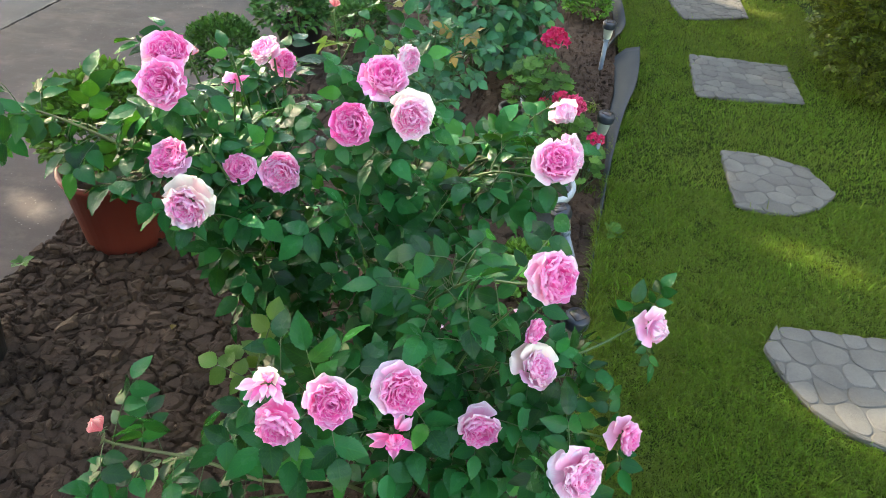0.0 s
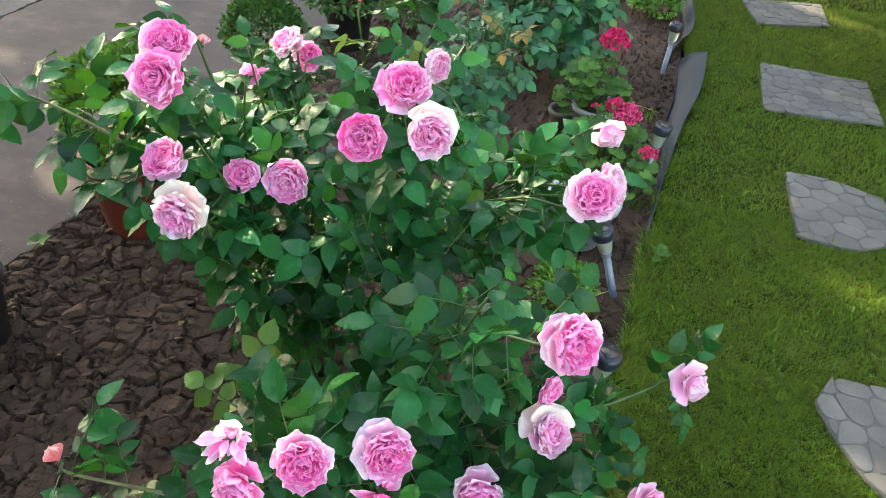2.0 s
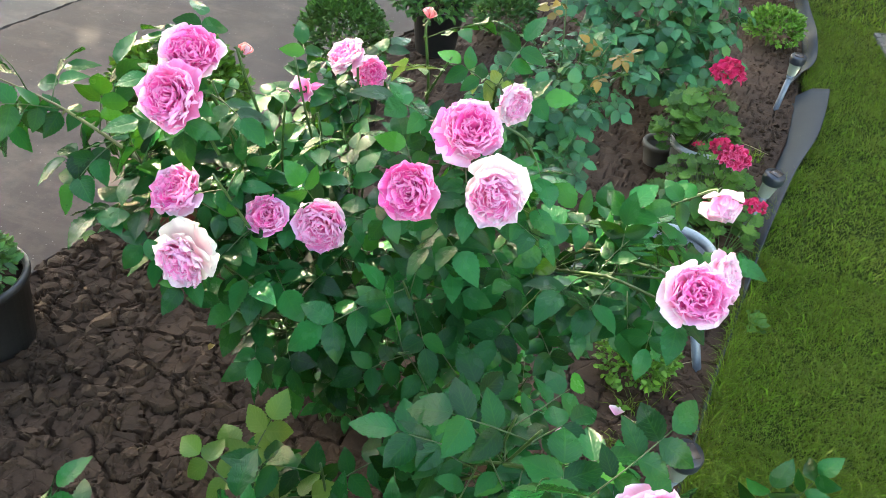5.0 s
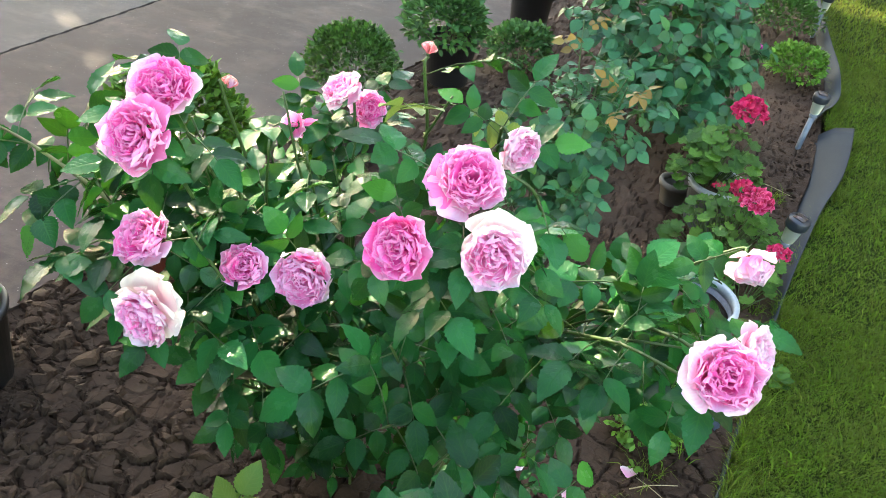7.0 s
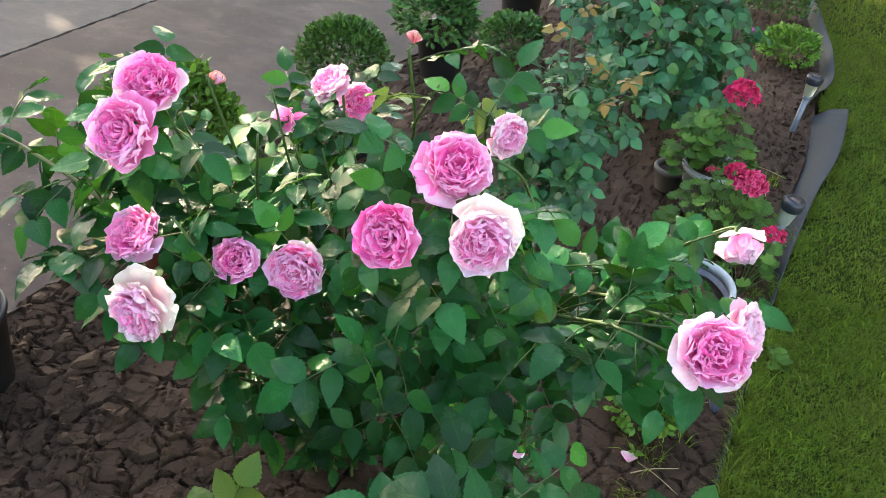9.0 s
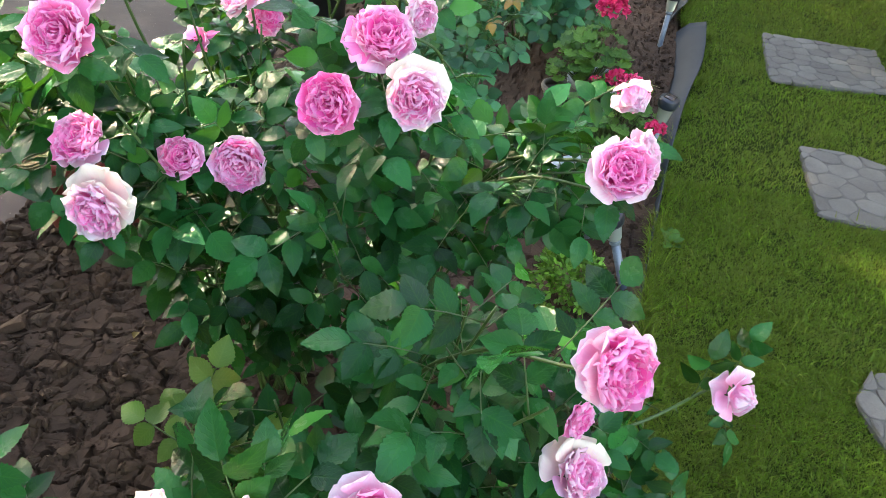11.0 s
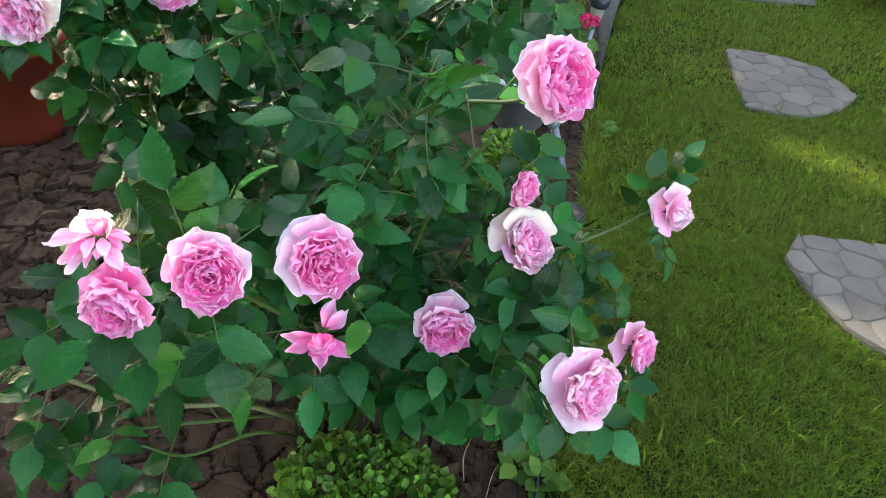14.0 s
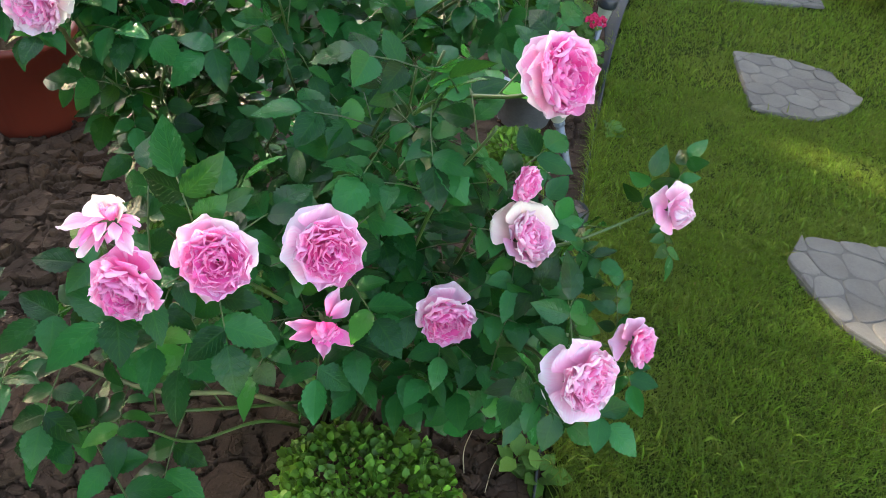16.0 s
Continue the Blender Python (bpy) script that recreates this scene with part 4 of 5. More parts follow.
def thuja(at, radii, n, seed):
    rs = np.random.default_rng(seed)
    th = thing("thuja", at, "round golden green thuja shrub on the lawn", "shrub")
    d = rs.normal(size=(n, 3))
    d /= np.linalg.norm(d, axis=1)[:, None]
    d[:, 2] = np.where(d[:, 2] < -0.75, -d[:, 2], d[:, 2])
    lump = np.zeros(n)
    for _ in range(10):
        lump += np.cos(d @ (rs.normal(size=3) * 4) + rs.uniform(0, 6.28)) / 10
    r = 1 - 0.4 * rs.uniform(0, 1, n) ** 1.7 + 0.28 * lump
    at3 = np.array([0, 0, radii[2] * 0.9]) + d * r[:, None] * np.array(radii)
    yd = d * 0.8 + np.array([0, 0, 0.5]) + rs.normal(0, 0.35, (n, 3))
    zd = rs.normal(0, 1, (n, 3))
    v, f, uv = scatter(SPRAY, SPRAY_F, np.zeros((len(SPRAY), 2)) + np.array([0.5, 0.5]), at3, yd, zd, 0.085 * rs.uniform(0.6, 1.3, n))
    part("crown", mesh_of("crown", v, f, LEAF_THUJA, uv), None, th)
    tv, tf = tube(spline([(0, 0, -0.05), (0.01, 0, 0.2), (0, 0.01, radii[2] * 1.4)], 8), 0.03, 0.008, 8)
    part("trunk", mesh_of("trunk", tv, tf, CANE), None, th)


thuja((2.26, 3.72, 0), (0.54, 0.56, 0.50), 7000, 3)


# ---- an added tree, outside the view, that blocks the sun over the garden ----
def sun_blocker_tree():
    rs = np.random.default_rng(17)
    s = np.array(sd)
    h = np.array([-s[1], s[0], 0]) / math.hypot(s[0], s[1])
    w = np.cross(s, h)
    c = np.array([0.0, 2.9, 0.3]) + 9.5 * s
    n = 36000
    a, b, d = rs.uniform(-1, 1, n), rs.uniform(-1, 1, n), rs.uniform(-1, 1, n)
    keep = a * a + b * b < 1.0 + 0.12 * np.sin(9 * np.arctan2(b, a))
    at = c + np.outer(a * 5.2, h) + np.outer(b * 2.9, w) + np.outer(d * 0.9 * np.sqrt(np.clip(1.1 - a * a - b * b, 0.05, 1)), s)
    # holes cut in the crown along sun rays to chosen lit spots
    gaps = [(1.31, 2.12, 0.0, 0.07), (1.22, 1.38, 0.0, 0.06), (1.71, 4.99, 0.0, 0.12), (-1.44, 1.97, 0.0, 0.08), (-0.355, 1.07, 0.745, 0.06), (-0.117, 0.72, 0.74, 0.06), (0.0, 1.18, 0.90, 0.05), (0.29, 1.42, 0.82, 0.05), (-0.19, 1.22, 0.68, 0.06), (0.2, 1.43, 0.78, 0.08),
            (1.05, 6.3, 0.0, 0.2)] + [(*c, r + 0.01) for c, r in LIT]
    for x, y, z, r in gaps:
        q = at - np.array([x, y, z])
        keep &= np.linalg.norm(q - np.outer(q @ s, s), axis=1) > r + 0.062
    at = at[keep]
    n = len(at)
    v, f, uv = scatter(ROUND_T, LEAF_F, LEAF_UV, at, rs.normal(size=(n, 3)), rs.normal(size=(n, 3)) + s, 0.17 * rs.uniform(0.7, 1.3, n))
    root = Vector((c[0], c[1], 0))
    th = thing("sun_blocker_tree", root, "unseen leafy tree added beyond the paving to block the sun", "tree")
    part("crown", mesh_of("crown", v - np.array(root), f, LEAF_BOX, uv), None, th)
    top = Vector(c) - root
    tv, tf = tube(spline([(0, 0, -0.05), (0.05, 0.02, top.z * 0.35), (0, 0, top.z * 0.7), tuple(top)], 10), 0.16, 0.05, 10)
    part("trunk", mesh_of("trunk", tv, tf, CANE), None, th)
    rr = random.Random(4)
    for k in range(9):
        tip = top + Vector(h) * rr.uniform(-3.4, 3.4) + Vector(w) * rr.uniform(-1.8, 1.8)
        tv, tf = tube(spline([(0.02, 0, top.z * rr.uniform(0.4, 0.75)), tuple(tip * 0.6 + Vector((0, 0, 0.6))), tuple(tip)], 8), 0.07, 0.015, 7)
        part("limb", mesh_of("limb", tv, tf, CANE), None, th)


sun_blocker_tree()


# ---- plain walls added outside the view to block low sky light ----
PLASTER = plain("blocker_plaster", (0.16, 0.15, 0.13), (0.24, 0.22, 0.19), 0.85, 1.5, 40, coord="World")


def blocker_wall(name, x0, y0, x1, y1, h, label):
    bm = bmesh.new()
    bmesh.ops.create_cube(bm, size=1, matrix=Matrix.Translation(((x0 + x1) / 2, (y0 + y1) / 2, h / 2 - 0.05)) @ Matrix.Diagonal((abs(x1 - x0), abs(y1 - y0), h, 1)))
    me = bpy.data.meshes.new(name)
    bm.to_mesh(me)
    bm.free()
    me.materials.append(PLASTER)
    setting(name, me, label, "wall")


blocker_wall("sky_blocker_east", 5.3, 0.5, 5.6, 13, 7.5, "unseen plain wall added beside the lawn to block sky light")
blocker_wall("sky_blocker_north", -2, 10.7, 5.3, 11, 8.5, "unseen plain wall added beyond the lawn to block sky light")
blocker_wall("sky_blocker_south", -5.0, -1.05, -0.45, -0.75, 3.4, "unseen plain wall added behind the paving to block sky light")
# unseen overhead slab, added to keep sky light off the bed's near left
bm = bmesh.new()
bmesh.ops.create_cube(bm, size=1, matrix=Matrix.Translation((-2.6, -0.45, 2.60)) @ Matrix.Diagonal((5.0, 1.5, 0.12, 1)))
me = bpy.data.meshes.new("sky_blocker_slab")
bm.to_mesh(me)
bm.free()
me.materials.append(PLASTER)
setting("sky_blocker_slab", me, "unseen overhead slab added to block sky light above the paving", "roof")
blocker_wall("sky_blocker_west", -5.3, -2.5, -5.0, 1.0, 5.5, "unseen plain wall added beyond the paving to block sky light")

# ---- solar lamps ----
def solar_lamp(at, tilt, turn, label):
    th = thing("solar_lamp", at, label, "garden lamp", "solar lamps along the edging")
    th.matrix_basis = Matrix.Translation(at) @ Matrix.Rotation(radians(turn), 4, "Z") @ Matrix.Rotation(radians(tilt), 4, "X")
    bm = bmesh.new()
    seg = 20
    rings = []
    for z in (-0.04, 0.0, 0.155):
        rings.append([bm.verts.new(((0.0105 + 0.0012 * (k % 2)) * math.cos(2 * math.pi * k / seg), (0.0105 + 0.0012 * (k % 2)) * math.sin(2 * math.pi * k / seg), z)) for k in range(seg)])
    for lo, hi in zip(rings, rings[1:]):
        for k in range(seg):
            bm.faces.new((lo[k], lo[(k + 1) % seg], hi[(k + 1) % seg], hi[k]))
    bm.faces.new(rings[-1])
    part("stake", bm, STEEL, th, "ribbed steel stake")
    part("collar", lathe([(0.012, 0.148), (0.0155, 0.150), (0.0155, 0.162), (0.012, 0.165)], 20), STEEL, th)
    part("lens", lathe([(0.014, 0.163), (0.019, 0.168), (0.025, 0.215), (0.025, 0.222)], 24), LENS, th, "cloudy plastic lens")
    part("cap", lathe([(0.024, 0.218), (0.031, 0.219), (0.033, 0.226), (0.033, 0.246), (0.030, 0.252), (0.012, 0.253)], 28), LAMP_CAP, th, "dark plastic cap")
    bm = bmesh.new()
    bmesh.ops.create_cube(bm, size=1, matrix=Matrix.Translation((0, 0, 0.2545)) @ Matrix.Diagonal((0.034, 0.034, 0.003, 1)))
    part("solar_panel", bm, SOLAR, th, "small brown solar cell")


solar_lamp((0.69, 3.71, 0), 4, 0, "solar stake lamp with dark cap by the grey edging")
solar_lamp((0.563, 2.625, 0), 5, 60, "solar stake lamp with dark cap beside the geraniums")
solar_lamp((0.465, 1.957, 0), 20, -75, "leaning solar stake lamp near the white pot")
solar_lamp((0.405, 1.48, -0.03), 4, 30, "solar stake lamp hidden under the rose blooms")
solar_lamp((0.80, 5.38, 0), 4, 0, "solar stake lamp far down the bed")


# ---- geraniums ----
def ruffled_leaf(seed):
    rs = np.random.default_rng(seed)
    n = 22
    a = np.linspace(0, 2 * math.pi, n, endpoint=False)
    V, UV = [(0, 0, 0)], [(0, 0.1)]
    for ring, k in ((0.55, 0), (1.0, 1)):
        for t in a:
            lobes = 1 + 0.10 * math.cos(7 * t) * k + rs.uniform(-0.03, 0.03)
            notch = 1 - 0.55 * math.exp(-((t - math.pi) / 0.22) ** 2)
            r = ring * lobes * notch
            V.append((r * math.sin(t), r * math.cos(t), 0.16 * ring * math.cos(7 * t + 0.5) * k + 0.12 * ring ** 2 + rs.normal(0, 0.03)))
            UV.append((math.sin(t) * ring, 0.5 + 0.5 * math.cos(t) * ring))
    F = [(0, 1 + i, 1 + (i + 1) % n) for i in range(n)]
    F += [(1 + i, 1 + n + i, 1 + n + (i + 1) % n, 1 + (i + 1) % n) for i in range(n)]
    return mesh_of("geranium_leaf", V, F, LEAF_GER, UV)


GER_LEAVES = [ruffled_leaf(k) for k in range(5)]


def flower_head(parent, at, radius, n, seed, stem_from):
    """A ball of small crimson petals on a stalk."""
    rs = np.random.default_rng(seed)
    d = rs.normal(size=(n, 3))
    d /= np.linalg.norm(d, axis=1)[:, None]
    d[:, 2] = np.abs(d[:, 2]) * 0.9 - 0.2
    c = np.array(at) + d * radius * 0.78
    v, f, uv = scatter(ROUND_T, LEAF_F, LEAF_UV, c, d + rs.normal(0, 0.7, (n, 3)), d + rs.normal(0, 0.3, (n, 3)), radius * 0.50 * rs.uniform(0.7, 1.2, n))
    part("flower_head", mesh_of("flower_head", v, f, PETAL_CRIMSON, uv), None, parent, "crimson flower head with pale petal edges")
    tv, tf = tube(spline([stem_from, mid(stem_from, at, 0.6, 0.01, 0, 0.02), at], 7), 0.0024, 0.0018, 6)
    part("flower_stalk", mesh_of("flower_stalk", tv, tf, STEM), None, parent)


def geranium(at, spread, height, n, size, heads, seed, label):
    rs = random.Random(seed)
    th = thing("geranium", at, label, "geranium", "geraniums")
    for k in range(n):
        a, q = rs.uniform(0, 6.28), math.sqrt(rs.uniform(0.02, 1))
        x, y = spread * q * math.cos(a), spread * q * math.sin(a)
        z = height * (0.16 + 0.84 * (1 - q * q) ** 0.5) * rs.uniform(0.6, 1.05)
        tv, tf = tube(spline([(0.2 * x, 0.2 * y, 0), (0.6 * x, 0.6 * y, z * 0.6), (x, y, z)], 5), 0.0018, 0.0013, 5)
        lf = part("leaf", rs.choice(GER_LEAVES), None, th)
        nrm = Vector((x * 4 + rs.uniform(-0.4, 0.4), y * 4 - 0.2 + rs.uniform(-0.4, 0.4), 0.7 + rs.uniform(-0.2, 0.3))).normalized()
        lf.matrix_basis = Matrix.Translation((x, y, z)) @ basis((math.cos(a) + rs.uniform(-0.5, 0.5), math.sin(a) + rs.uniform(-0.5, 0.5), -0.2), nrm) @ Matrix.Scale(size * rs.uniform(0.7, 0.88), 4)
        part("leaf_stalk", mesh_of("leaf_stalk", tv, tf, STEM), None, th)
    for j, (hx, hy, hz, hr) in enumerate(heads):
        flower_head(th, (hx - at[0], hy - at[1], hz - at[2]), hr, int(110 * (hr / 0.034) ** 1.4), seed * 10 + j, (0.01, 0, height * 0.3))
    return th


pot("plant_pot", (0.36, 2.87, 0), 0.095, 0.072, 0.17, WHITE_POT, "speckled grey pot with a chalky white rim holding a geranium", rim=WHITE_RIM)
geranium((0.33, 2.89, 0.125), 0.145, 0.22, 90, 0.030, [(0.372, 2.901, 0.415, 0.050)], 1, "green geranium with a crimson head in a white pot")
geranium((0.41, 2.61, 0.0), 0.19, 0.24, 150, 0.024, [(0.447, 2.58, 0.285, 0.044), (0.405, 2.61, 0.29, 0.035), (0.33, 2.63, 0.272, 0.013), (0.345, 2.645, 0.272, 0.011)], 2, "low geranium with red heads growing in the bed")
geranium((0.50, 2.44, 0.0), 0.075, 0.20, 12, 0.024, [(0.52, 2.385, 0.25, 0.030)], 3, "small geranium shoot with a red head")
pot("plant_pot", (0.235, 2.95, 0.0), 0.055, 0.042, 0.09, CLAY, "small empty grey-brown clay pot on the soil", fill=0.05)
pot("plant_pot", (0.338, 2.20, 0.0), 0.112, 0.078, 0.170, WHITE_POT, "speckled grey pot with white rim, soil only", rim=WHITE_RIM, rim_h=0.028, fill=0.045)

# ---- the roses ----
r1, r2, r3, r4, r5 = (random.Random(k) for k in (11, 22, 33, 44, 55))
B1, B2, B3 = (-0.30, 1.44, 0), (-0.06, 1.60, 0), (0.0, 1.06, 0)
bush1 = thing("rose_bush", B1, "tall pink rose bush with dark glossy leaves", "rose bush", "rose bushes")
bush2 = thing("rose_bush", B2, "pink rose bush with cream and deep pink blooms", "rose bush", "rose bushes")
bush3 = thing("rose_bush", B3, "low spreading pink rose bush with many blooms", "rose bush", "rose bushes")


def rose(bush, base, p, size, face, via=None, leaves=17, tones=None, close=1.0, skip=(), seed=0, rings=None, stem=0.0034, guards=()):
    """A bloom that shows at p, and the cane that carries it."""
    rs = random.Random(seed + 900)
    fc = facing(*face)
    r = size / 2
    root = Vector(p) - fc * r * 0.40
    head = bloom(bush, root, fc, r * 0.89, tones, close, skip, seed, rings)
    for k, (right, up, toward, long, tone, kind) in enumerate(guards):
        way = (Vector((1, 0, 0)) * right + VIEW_UP * up + VIEW_TO * toward).normalized()
        start = root + way * r * 0.24 - fc * r * (0.05 + 0.02 * k) - bush.location
        ptl = part("petal", rs.choice(tone[kind]), None, head)
        ptl.matrix_basis = head.matrix_basis.inverted() @ Matrix.Translation(start) @ basis(way, fc + VIEW_TO * 0.5 + Vector((rs.uniform(-0.3, 0.3), 0, 0.2))) @ Matrix.Rotation(radians(rs.uniform(5, 25)), 4, "X") @ Matrix.Scale(r * long, 4)
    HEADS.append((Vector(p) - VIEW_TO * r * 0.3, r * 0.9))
    neck = root - fc * r * 0.25
    b = (base[0] + rs.uniform(-0.05, 0.05), base[1] + rs.uniform(-0.05, 0.05), -0.02)
    low = neck - fc * r * 0.7 - Vector((0, 0, r * 0.5))
    pts = [b] + [tuple(q) for q in (via or [mid(b, low, 0.5, rs.uniform(-0.03, 0.03), 0.0, 0.05)])] + [tuple(low), tuple(neck)]
    shoot(bush, pts, stem, 0.0018, leaves, rs, LEAVES, first=0.35, size=0.95, last=0.93)


def lifted(*ways, tone=None, long=0.96):
    """Loose guard petals that stand off the bloom: ways (right, up)."""
    return [(x, y, 0.25, long, tone or PALE, "guard") for x, y in ways]


T_DEEP, T_PALE, T_CREAM, T_MID = (DEEP, DEEP, MID), (MID, PALE, PALE), (MID, PALE, CREAM), (DEEP, MID, MID)
# bush 1
rose(bush1, B1, (-0.396, 1.123, 0.912), 0.093, (-0.05, -0.1, 1.0), seed=1, tones=(DEEP, MID, MID))
rose(bush1, B1, (-0.409, 1.197, 0.941), 0.080, (0.20, 0.25, 1.0), seed=2, guards=lifted((-0.9, 0.25), (-0.75, -0.5)), tones=(DEEP, DEEP, PALE))
rose(bush1, B1, (-0.403, 1.118, 0.779), 0.081, (-0.1, 0.15, 1.0), seed=3, tones=(DEEP, MID, PALE))
rose(bush1, B1, (-0.357, 1.05, 0.719), 0.091, (-0.1, -0.55, 0.8), seed=4, guards=lifted((-0.35, 0.9), (0.35, 0.85), (0.85, 0.4), tone=CREAM), tones=(MID, PALE, CREAM))
rose(bush1, B1, (-0.298, 1.168, 0.739), 0.071, (0.15, 0.1, 1.0), seed=5, tones=T_MID, close=0.8)
rose(bush1, B1, (-0.238, 1.204, 0.712), 0.090, (0.25, -0.4, 0.9), seed=6, tones=(MID, MID, PALE))
rose(bush1, B1, (-0.424, 1.497, 0.752), 0.062, (0.0, -0.2, 0.8), seed=7, rings=SPENT, tones=(DEEP, MID))
rose(bush1, B1, (-0.357, 1.525, 0.826), 0.077, (-0.3, 0.35, 0.85), seed=8, tones=(MID, PALE, PALE))
rose(bush1, B1, (-0.327, 1.58, 0.774), 0.072, (0.7, 0.0, 0.65), seed=9, tones=(DEEP, MID, MID))
rose(bush1, B1, (-0.44, 1.36, 0.87), 0.030, (0.0, 1.0, 0.2), seed=10, rings=TIGHT_BUD, tones=(CORAL, PALE), leaves=6)
shoot(bush1, [B1, (-0.42, 1.32, 0.40), (-0.46, 1.21, 0.67), (-0.53, 1.20, 0.74), (-0.65, 1.20, 0.79), (-0.76, 1.20, 0.81)], 0.005, 0.0016, 13, r1, LEAVES, first=0.45, size=1.15)
shoot(bush1, [(-0.53, 1.20, 0.74), (-0.60, 1.24, 0.75), (-0.69, 1.30, 0.73)], 0.003, 0.0014, 5, r1, LEAVES, first=0.1, size=1.15)
grow(bush1, B1, [(-0.32, 1.11, 0.60), (-0.27, 1.21, 0.54), (-0.285, 1.22, 0.50), (-0.32, 1.24, 0.44), (-0.20, 1.37, 0.50), (-0.50, 1.30, 0.70), (-0.44, 1.22, 0.74), (-0.38, 1.28, 0.70), (-0.30, 1.34, 0.72),
                 (-0.24, 1.12, 0.62), (-0.46, 1.40, 0.66), (-0.34, 1.12, 0.82), (-0.36, 1.45, 0.60), (-0.20, 1.28, 0.62), (-0.36, 1.25, 0.80), (-0.28, 1.30, 0.78), (-0.42, 1.35, 0.76), (-0.33, 1.20, 0.68), (-0.30, 1.40, 0.78), (-0.44, 1.45, 0.72)], r1, LEAVES, 7)
grow(bush1, B1, [(-0.50, 1.22, 0.80), (-0.46, 1.30, 0.84), (-0.38, 1.40, 0.86), (-0.30, 1.48, 0.80), (-0.40, 1.52, 0.74), (-0.52, 1.34, 0.76), (-0.30, 1.20, 0.76), (-0.34, 1.30, 0.84), (-0.26, 1.24, 0.72), (-0.40, 1.24, 0.82), (-0.32, 1.36, 0.80), (-0.24, 1.36, 0.74), (-0.36, 1.16, 0.74)], r1, LEAVES, 9)
grow(bush1, B1, [(-0.28, 1.54, 0.40), (-0.36, 1.68, 0.40), (-0.16, 1.70, 0.34), (-0.20, 1.58, 0.36), (-0.22, 1.30, 0.30), (-0.12, 1.39, 0.30), (-0.24, 1.53, 0.31), (-0.15, 1.45, 0.42), (-0.30, 1.28, 0.36), (-0.34, 1.38, 0.42)], r1, LEAVES, 9, 0.66, 0.0035, 0.0)
# bush 2
rose(bush2, B2, (-0.091, 1.147, 0.859), 0.085, (-0.1, -0.2, 1.0), seed=21, tones=T_DEEP)
rose(bush2, B2, (-0.041, 1.225, 0.921), 0.088, (0.25, 0.25, 0.95), seed=22, guards=lifted((-0.9, -0.4), (-0.5, -0.85), tone=MID), tones=(DEEP, MID, PALE))
rose(bush2, B2, (-0.022, 1.37, 0.888), 0.074, (0.75, -0.35, 0.5), seed=23, tones=(MID, PALE, PALE), close=0.7)
rose(bush2, B2, (0.011, 1.167, 0.869), 0.083, (0.3, -0.35, 0.9), seed=24, guards=lifted((-0.25, 0.95), (0.5, 0.8), tone=CREAM), tones=T_CREAM)
rose(bush2, B2, (0.267, 1.18, 0.81), 0.085, (0.15, 0.1, 1.0), seed=25, guards=lifted((-0.85, 0.35), (-0.8, -0.5)), tones=(DEEP, MID, PALE), via=[(0.03, 1.42, 0.52), (0.14, 1.30, 0.70)], leaves=15)
rose(bush2, B2, (0.302, 1.25, 0.797), 0.075, (0.75, 0.2, 0.5), seed=26, tones=(PALE, PALE, PALE), via=[(0.08, 1.42, 0.60), (0.2, 1.3, 0.74)], leaves=9)
rose(bush2, B2, (0.291, 1.417, 0.788), 0.078, (0.35, -0.55, 0.35), seed=27, tones=(MID, PALE, PALE), rings=GLOBE, via=[(0.02, 1.50, 0.52), (0.16, 1.43, 0.70)], leaves=9)
rose(bush2, B2, (-0.168, 1.40, 0.973), 0.028, (0.0, 1.0, 0.1), seed=28, rings=TIGHT_BUD, tones=(CORAL, CORAL), via=[(-0.16, 1.50, 0.45), (-0.182, 1.45, 0.74), (-0.167, 1.42, 0.85)], leaves=10)
shoot(bush2, [(-0.17, 1.42, 0.84), (-0.15, 1.41, 0.88), (-0.13, 1.40, 0.92)], 0.0025, 0.0013, 4, r2, LEAVES_YOUNG, first=0.1)
shoot(bush2, [(0.08, 1.36, 0.62), (0.16, 1.31, 0.70), (0.235, 1.31, 0.72)], 0.003, 0.0014, 8, r2, LEAVES, first=0.1, size=1.05)
shoot(bush2, [(0.06, 1.52, 0.48), (0.17, 1.52, 0.61), (0.27, 1.50, 0.655)], 0.003, 0.0014, 14, r2, LEAVES, first=0.15, size=1.05)
shoot(bush2, [(0.02, 1.38, 0.80), (0.0, 1.34, 0.86), (-0.06, 1.33, 0.88)], 0.003, 0.0014, 6, r2, LEAVES, first=0.1)
shoot(bush2, [(-0.17, 1.44, 0.74), (-0.14, 1.42, 0.78), (-0.11, 1.40, 0.80)], 0.0025, 0.0013, 3, r2, LEAVES_YOUNG, first=0.1)
grow(bush2, B2, [(-0.03, 1.23, 0.66), (0.0, 1.10, 0.60), (-0.085, 1.145, 0.72), (-0.02, 1.16, 0.46), (0.18, 1.40, 0.74), (0.14, 1.35, 0.70), (0.02, 1.30, 0.76),
                 (-0.08, 1.30, 0.72), (0.08, 1.28, 0.66), (-0.12, 1.22, 0.66), (-0.06, 1.08, 0.66), (0.20, 1.38, 0.62)], r2, LEAVES, 7)
grow(bush2, B2, [(-0.12, 1.45, 0.28), (0.02, 1.40, 0.30), (0.08, 1.48, 0.26), (-0.16, 1.60, 0.30), (0.0, 1.30, 0.34), (-0.08, 1.22, 0.40), (0.06, 1.20, 0.42)], r2, LEAVES, 9, 0.66, 0.0035, 0.0)
